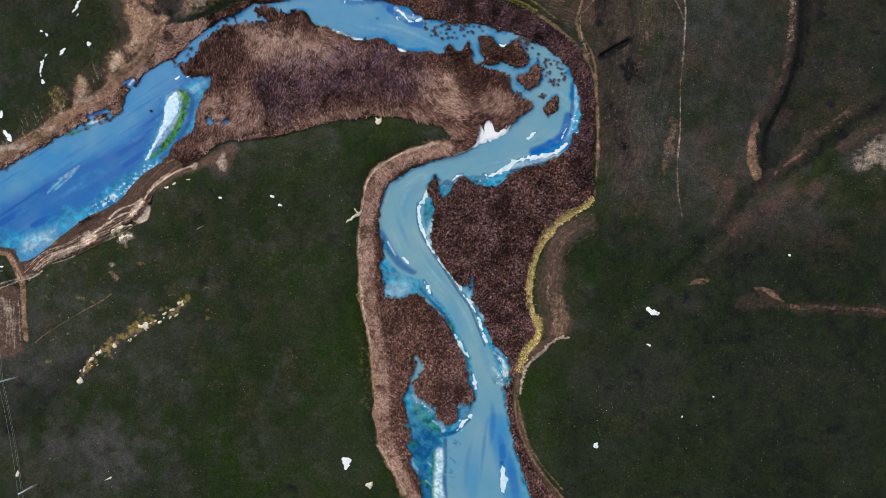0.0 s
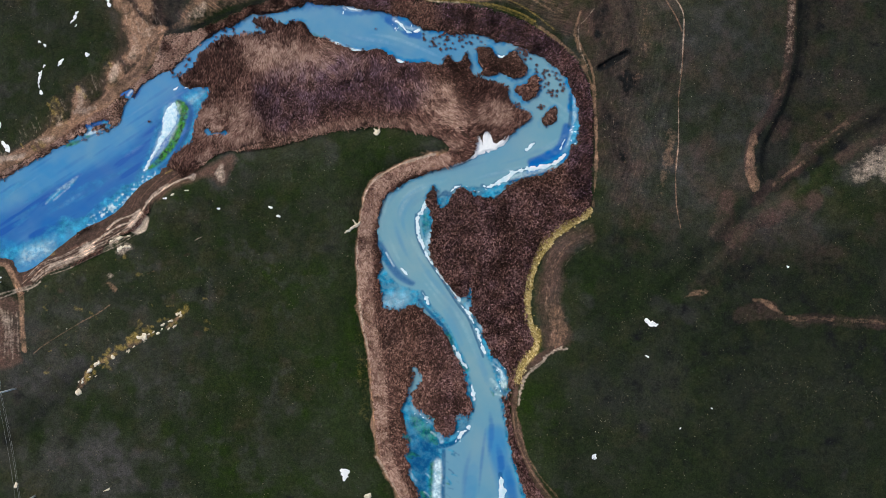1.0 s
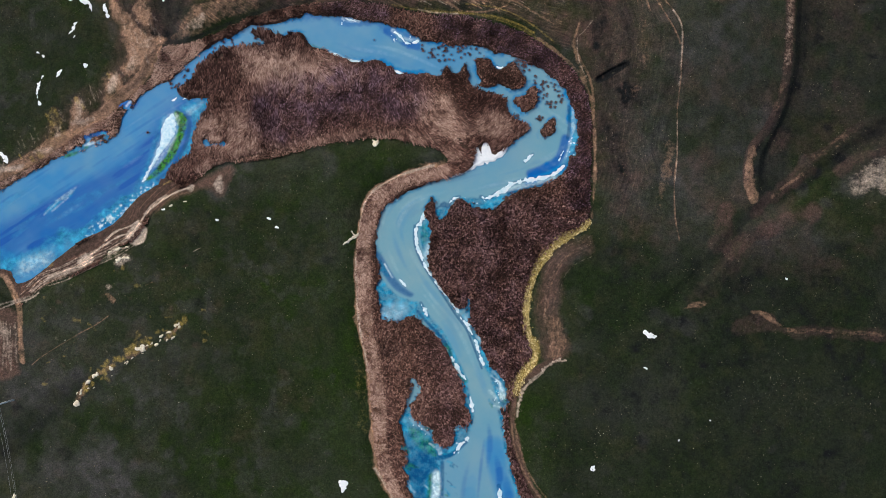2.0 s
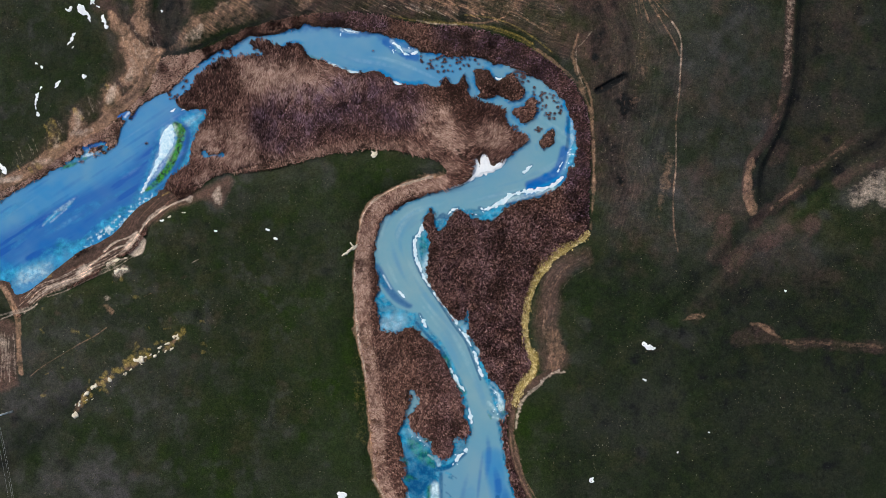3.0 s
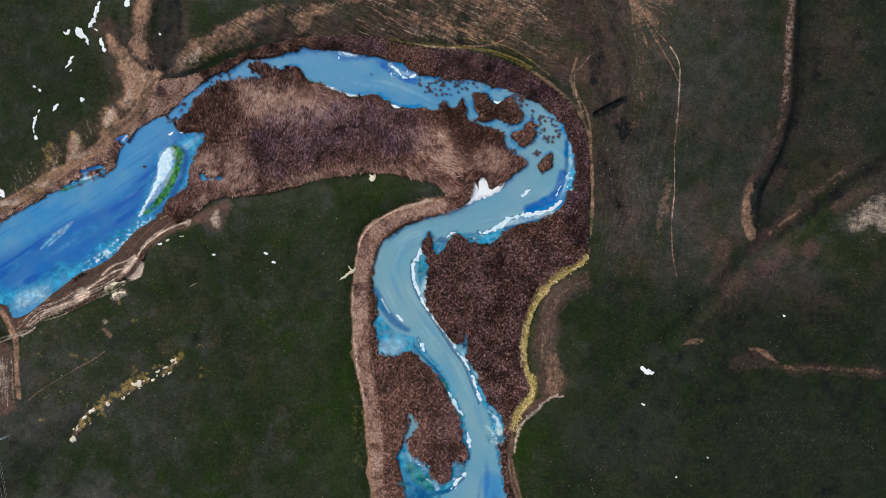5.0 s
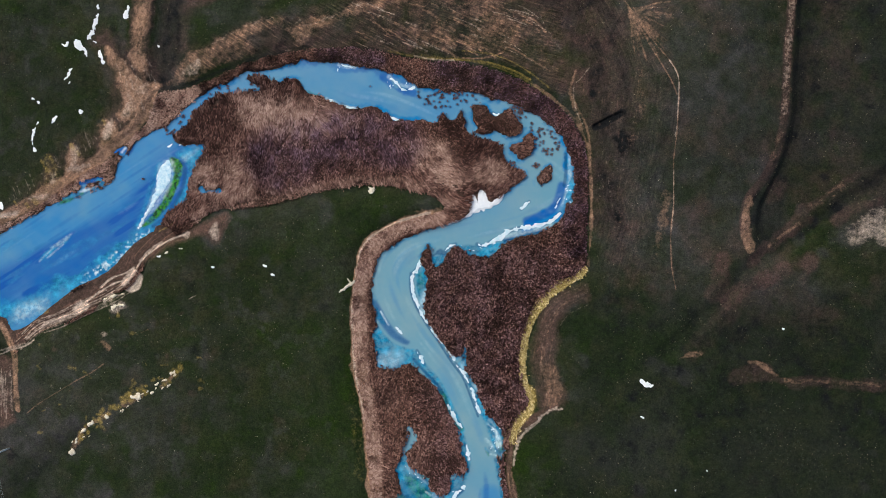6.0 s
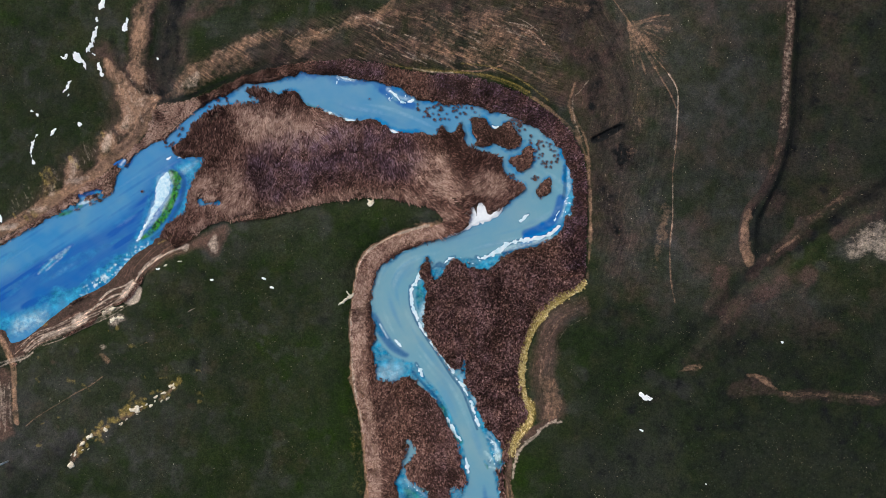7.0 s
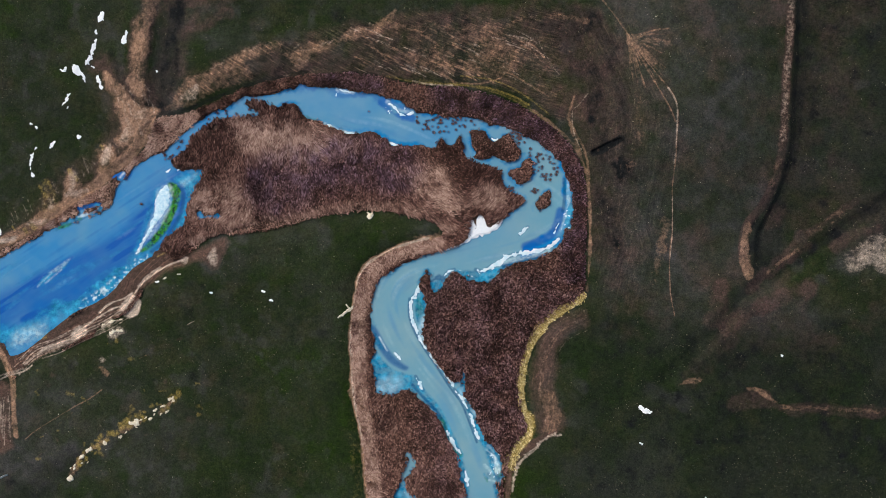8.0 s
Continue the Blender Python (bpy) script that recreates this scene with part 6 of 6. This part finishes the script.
def scattered_stones():
    """Small frost-broken limestone pieces, each an uneven eight-sided lump."""
    centres = [(1068, 730, 22, 60), (1340, 655, 60, 90), (1400, 640, 30, 40), (1210, 760, 30, 40), (1350, 800, 40, 60), (1250, 820, 30, 30), (1110, 540, 20, 30), (1250, 110, 40, 60),
               (1180, 200, 40, 60), (1500, 100, 60, 40), (1400, 610, 40, 40), (640, 860, 25, 40), (440, 705, 14, 30), (290, 330, 20, 30), (500, 640, 160, 60), (330, 470, 120, 130), (120, 560, 70, 70),
               (190, 850, 30, 30), (1190, -130, 45, 130), (1280, -90, 60, 110), (1160, -150, 30, 60), (1540, -40, 40, 50), (120, -120, 60, 40), (580, 320, 40, 30), (960, -150, 30, 30), (1540, 650, 50, 40)]
    u, v, rng = clustered(centres, 140, 0.6)
    u, v = u[::3], v[::3]
    n = len(u)
    at = plan(u, v, sample(relief, u, v))
    r = rng.uniform(0.03, 0.09, n) * (1 + 1.2 * (rng.rand(n) > 0.93))
    shape = np.array([(1, 0, 0), (0, 1, 0), (-1, 0, 0), (0, -1, 0), (0, 0, 0.7), (0, 0, -0.4)])
    verts = (at[:, None] + shape * r[:, None, None] * rng.uniform(0.6, 1.35, (n, 6, 1))).reshape(-1, 3)
    k = np.arange(n)[:, None] * 6
    faces = np.concatenate([k + np.array(f) for f in ((0, 1, 4), (1, 2, 4), (2, 3, 4), (3, 0, 4), (1, 0, 5), (2, 1, 5), (3, 2, 5), (0, 3, 5))])
    tagged(new("scattered_stones", sheet_mesh("scattered_stones", verts, faces, {}, STONE, False)), "small pale stones scattered over the pasture", "stones", kind="stuff")


def low_shrubs():
    """Dark dwarf shrubs: loose cushions of small leaves."""
    centres = [(1350, 655, 60, 60), (1420, 660, 40, 40), (1290, 690, 40, 25), (1470, 690, 50, 30), (1090, 620, 30, 14), (1250, 640, 40, 20), (1300, 560, 80, 20), (1120, 420, 40, 14), (450, 500, 200, 40), (560, 640, 90, 20)]
    u, v, rng = clustered(centres, 150, 0.7)
    n, leaves = len(u), 26
    at = np.repeat(plan(u, v, sample(relief, u, v)), leaves, 0)
    size = np.repeat(rng.uniform(0.25, 0.65, n), leaves)
    N = len(at)
    a, q = rng.uniform(0, 6.28, N), np.sqrt(rng.rand(N))
    at = at + np.stack([np.cos(a) * q * size, np.sin(a) * q * size, size * 0.8 * (1 - q * q) * rng.uniform(0.3, 1, N) + 0.03], -1)
    verts = (at[:, None] + rng.normal(0, 0.09, (N, 3, 3))).reshape(-1, 3)
    tagged(new("low_shrubs", sheet_mesh("low_shrubs", verts, np.arange(N * 3).reshape(-1, 3), {}, SHRUB, False)), "scattered dark green dwarf shrubs on dry pasture", "shrubs", kind="stuff")


scattered_stones()
low_shrubs()


# ---- reed tussocks standing in the stream ----
def tussock(seed):
    rng = np.random.RandomState(seed)
    n = 70
    a, r = rng.uniform(0, 2 * math.pi, n), np.sqrt(rng.rand(n)) * 0.55
    root = np.stack([np.cos(a) * r, np.sin(a) * r, np.full(n, -0.3)], -1)
    way = a + rng.normal(0, 0.5, n)
    up, lean_, w = rng.uniform(0.9, 1.7, n), rng.uniform(0.15, 0.6, n), rng.uniform(0.04, 0.08, n)
    d, s = np.stack([np.cos(way), np.sin(way), 0 * a], -1), np.stack([-np.sin(way), np.cos(way), 0 * a], -1)
    mid, tip = root + d * (lean_ * up * 0.35)[:, None] + np.array([0, 0, 0.6]) * up[:, None], root + d * (lean_ * up)[:, None] + np.array([0, 0, 0.9]) * up[:, None]
    verts = np.stack([root - s * w[:, None], root + s * w[:, None], mid + s * w[:, None], mid - s * w[:, None], tip + s * w[:, None] * 0.3, tip - s * w[:, None] * 0.3], 1).reshape(-1, 3)
    k = np.arange(n)[:, None] * 6
    return sheet_mesh("reed_tussock", verts, np.concatenate([k + np.array([0, 1, 2, 3]), k + np.array([3, 2, 4, 5])]), {"age": np.repeat(rng.uniform(0.1, 0.85, n), 6)}, REED, False)


tussock_meshes = [tussock(s) for s in (1, 2, 3, 4)]
for u, v, size in TUSSOCKS:
    ob = new("reed_tussock", clump.choice(tussock_meshes))
    ob.matrix_world = Matrix.Translation(plan(u, v, 0.0).tolist()) @ Matrix.Rotation(clump.uniform(0, 6.3), 4, "Z") @ Matrix.Diagonal((size, size, size * 0.9, 1))
    tagged(ob, "small brown reed tussock standing in shallow water", "reeds", "tussocks in the stream")


# ---- power line ----
def tube(points, radius, sides=8, taper=1.0):
    bm = bmesh.new()
    rings = []
    for k, p in enumerate(points):
        r = radius * (1 + (taper - 1) * k / (len(points) - 1))
        ahead = (Vector(points[min(k + 1, len(points) - 1)]) - Vector(points[max(k - 1, 0)])).normalized()
        side = ahead.orthogonal().normalized()
        other = ahead.cross(side)
        rings.append([bm.verts.new(Vector(p) + (side * math.cos(a) + other * math.sin(a)) * r) for a in (2 * math.pi * i / sides for i in range(sides))])
    for a, b in zip(rings[:-1], rings[1:]):
        for i in range(sides):
            bm.faces.new((a[i], a[(i + 1) % sides], b[(i + 1) % sides], b[i]))
    bm.faces.new(rings[0][::-1]), bm.faces.new(rings[-1])
    return bm


ALONG = Vector((plan(65, 858) - plan(31, 668)).tolist()).normalized()
ACROSS = Vector((-ALONG.y, ALONG.x, 0))


def power_pole(u, v):
    ground_z = float(sample(relief, u, v))
    pole = new("power_pole")
    pole.location = plan(u, v, ground_z).tolist()
    part("post", tube([(0, 0, -0.4), (0, 0, 5), (0, 0, 10.2)], 0.36, 10, 0.85), CONCRETE, pole, "pale weathered concrete post")
    a, b = ACROSS * -0.15, ACROSS * 1.6
    part("crossarm", tube([(*a.xy, 9.5), (*b.xy, 9.5)], 0.06, 6), STEEL, pole)
    for k, (reach, z) in enumerate(((0.0, 10.2), (0.9, 9.55), (1.5, 9.55))):
        p = ACROSS * reach
        part("insulator", tube([(*p.xy, z), (*p.xy, z + 0.12), (*p.xy, z + 0.3)], 0.07, 8, 0.6), CERAMIC, pole, "brown glazed insulator")
    tagged(pole, "slim pale concrete power pole on pasture", "power pole", "poles of the line")
    return pole


ends = [power_pole(31, 668), power_pole(65, 858), power_pole(4, 480), power_pole(100, 1048)]
for first, second in ((2, 0), (0, 1), (1, 3)):
    for reach, z in ((0.0, 10.45), (0.9, 9.8), (1.5, 9.8)):
        a, b = (ends[k].location + ACROSS * reach + Vector((0, 0, z)) for k in (first, second))
        pts = [tuple(a.lerp(b, t / 12) - Vector((0, 0, 4 * 0.8 * t / 12 * (1 - t / 12)))) for t in range(13)]
        bm = tube(pts, 0.022, 5)
        me = bpy.data.meshes.new("power_cable")
        bm.to_mesh(me), bm.free()
        me.materials.append(STEEL)
        tagged(new("power_cable", me), "thin grey overhead cable strung between poles", "cable", "cables of the line")
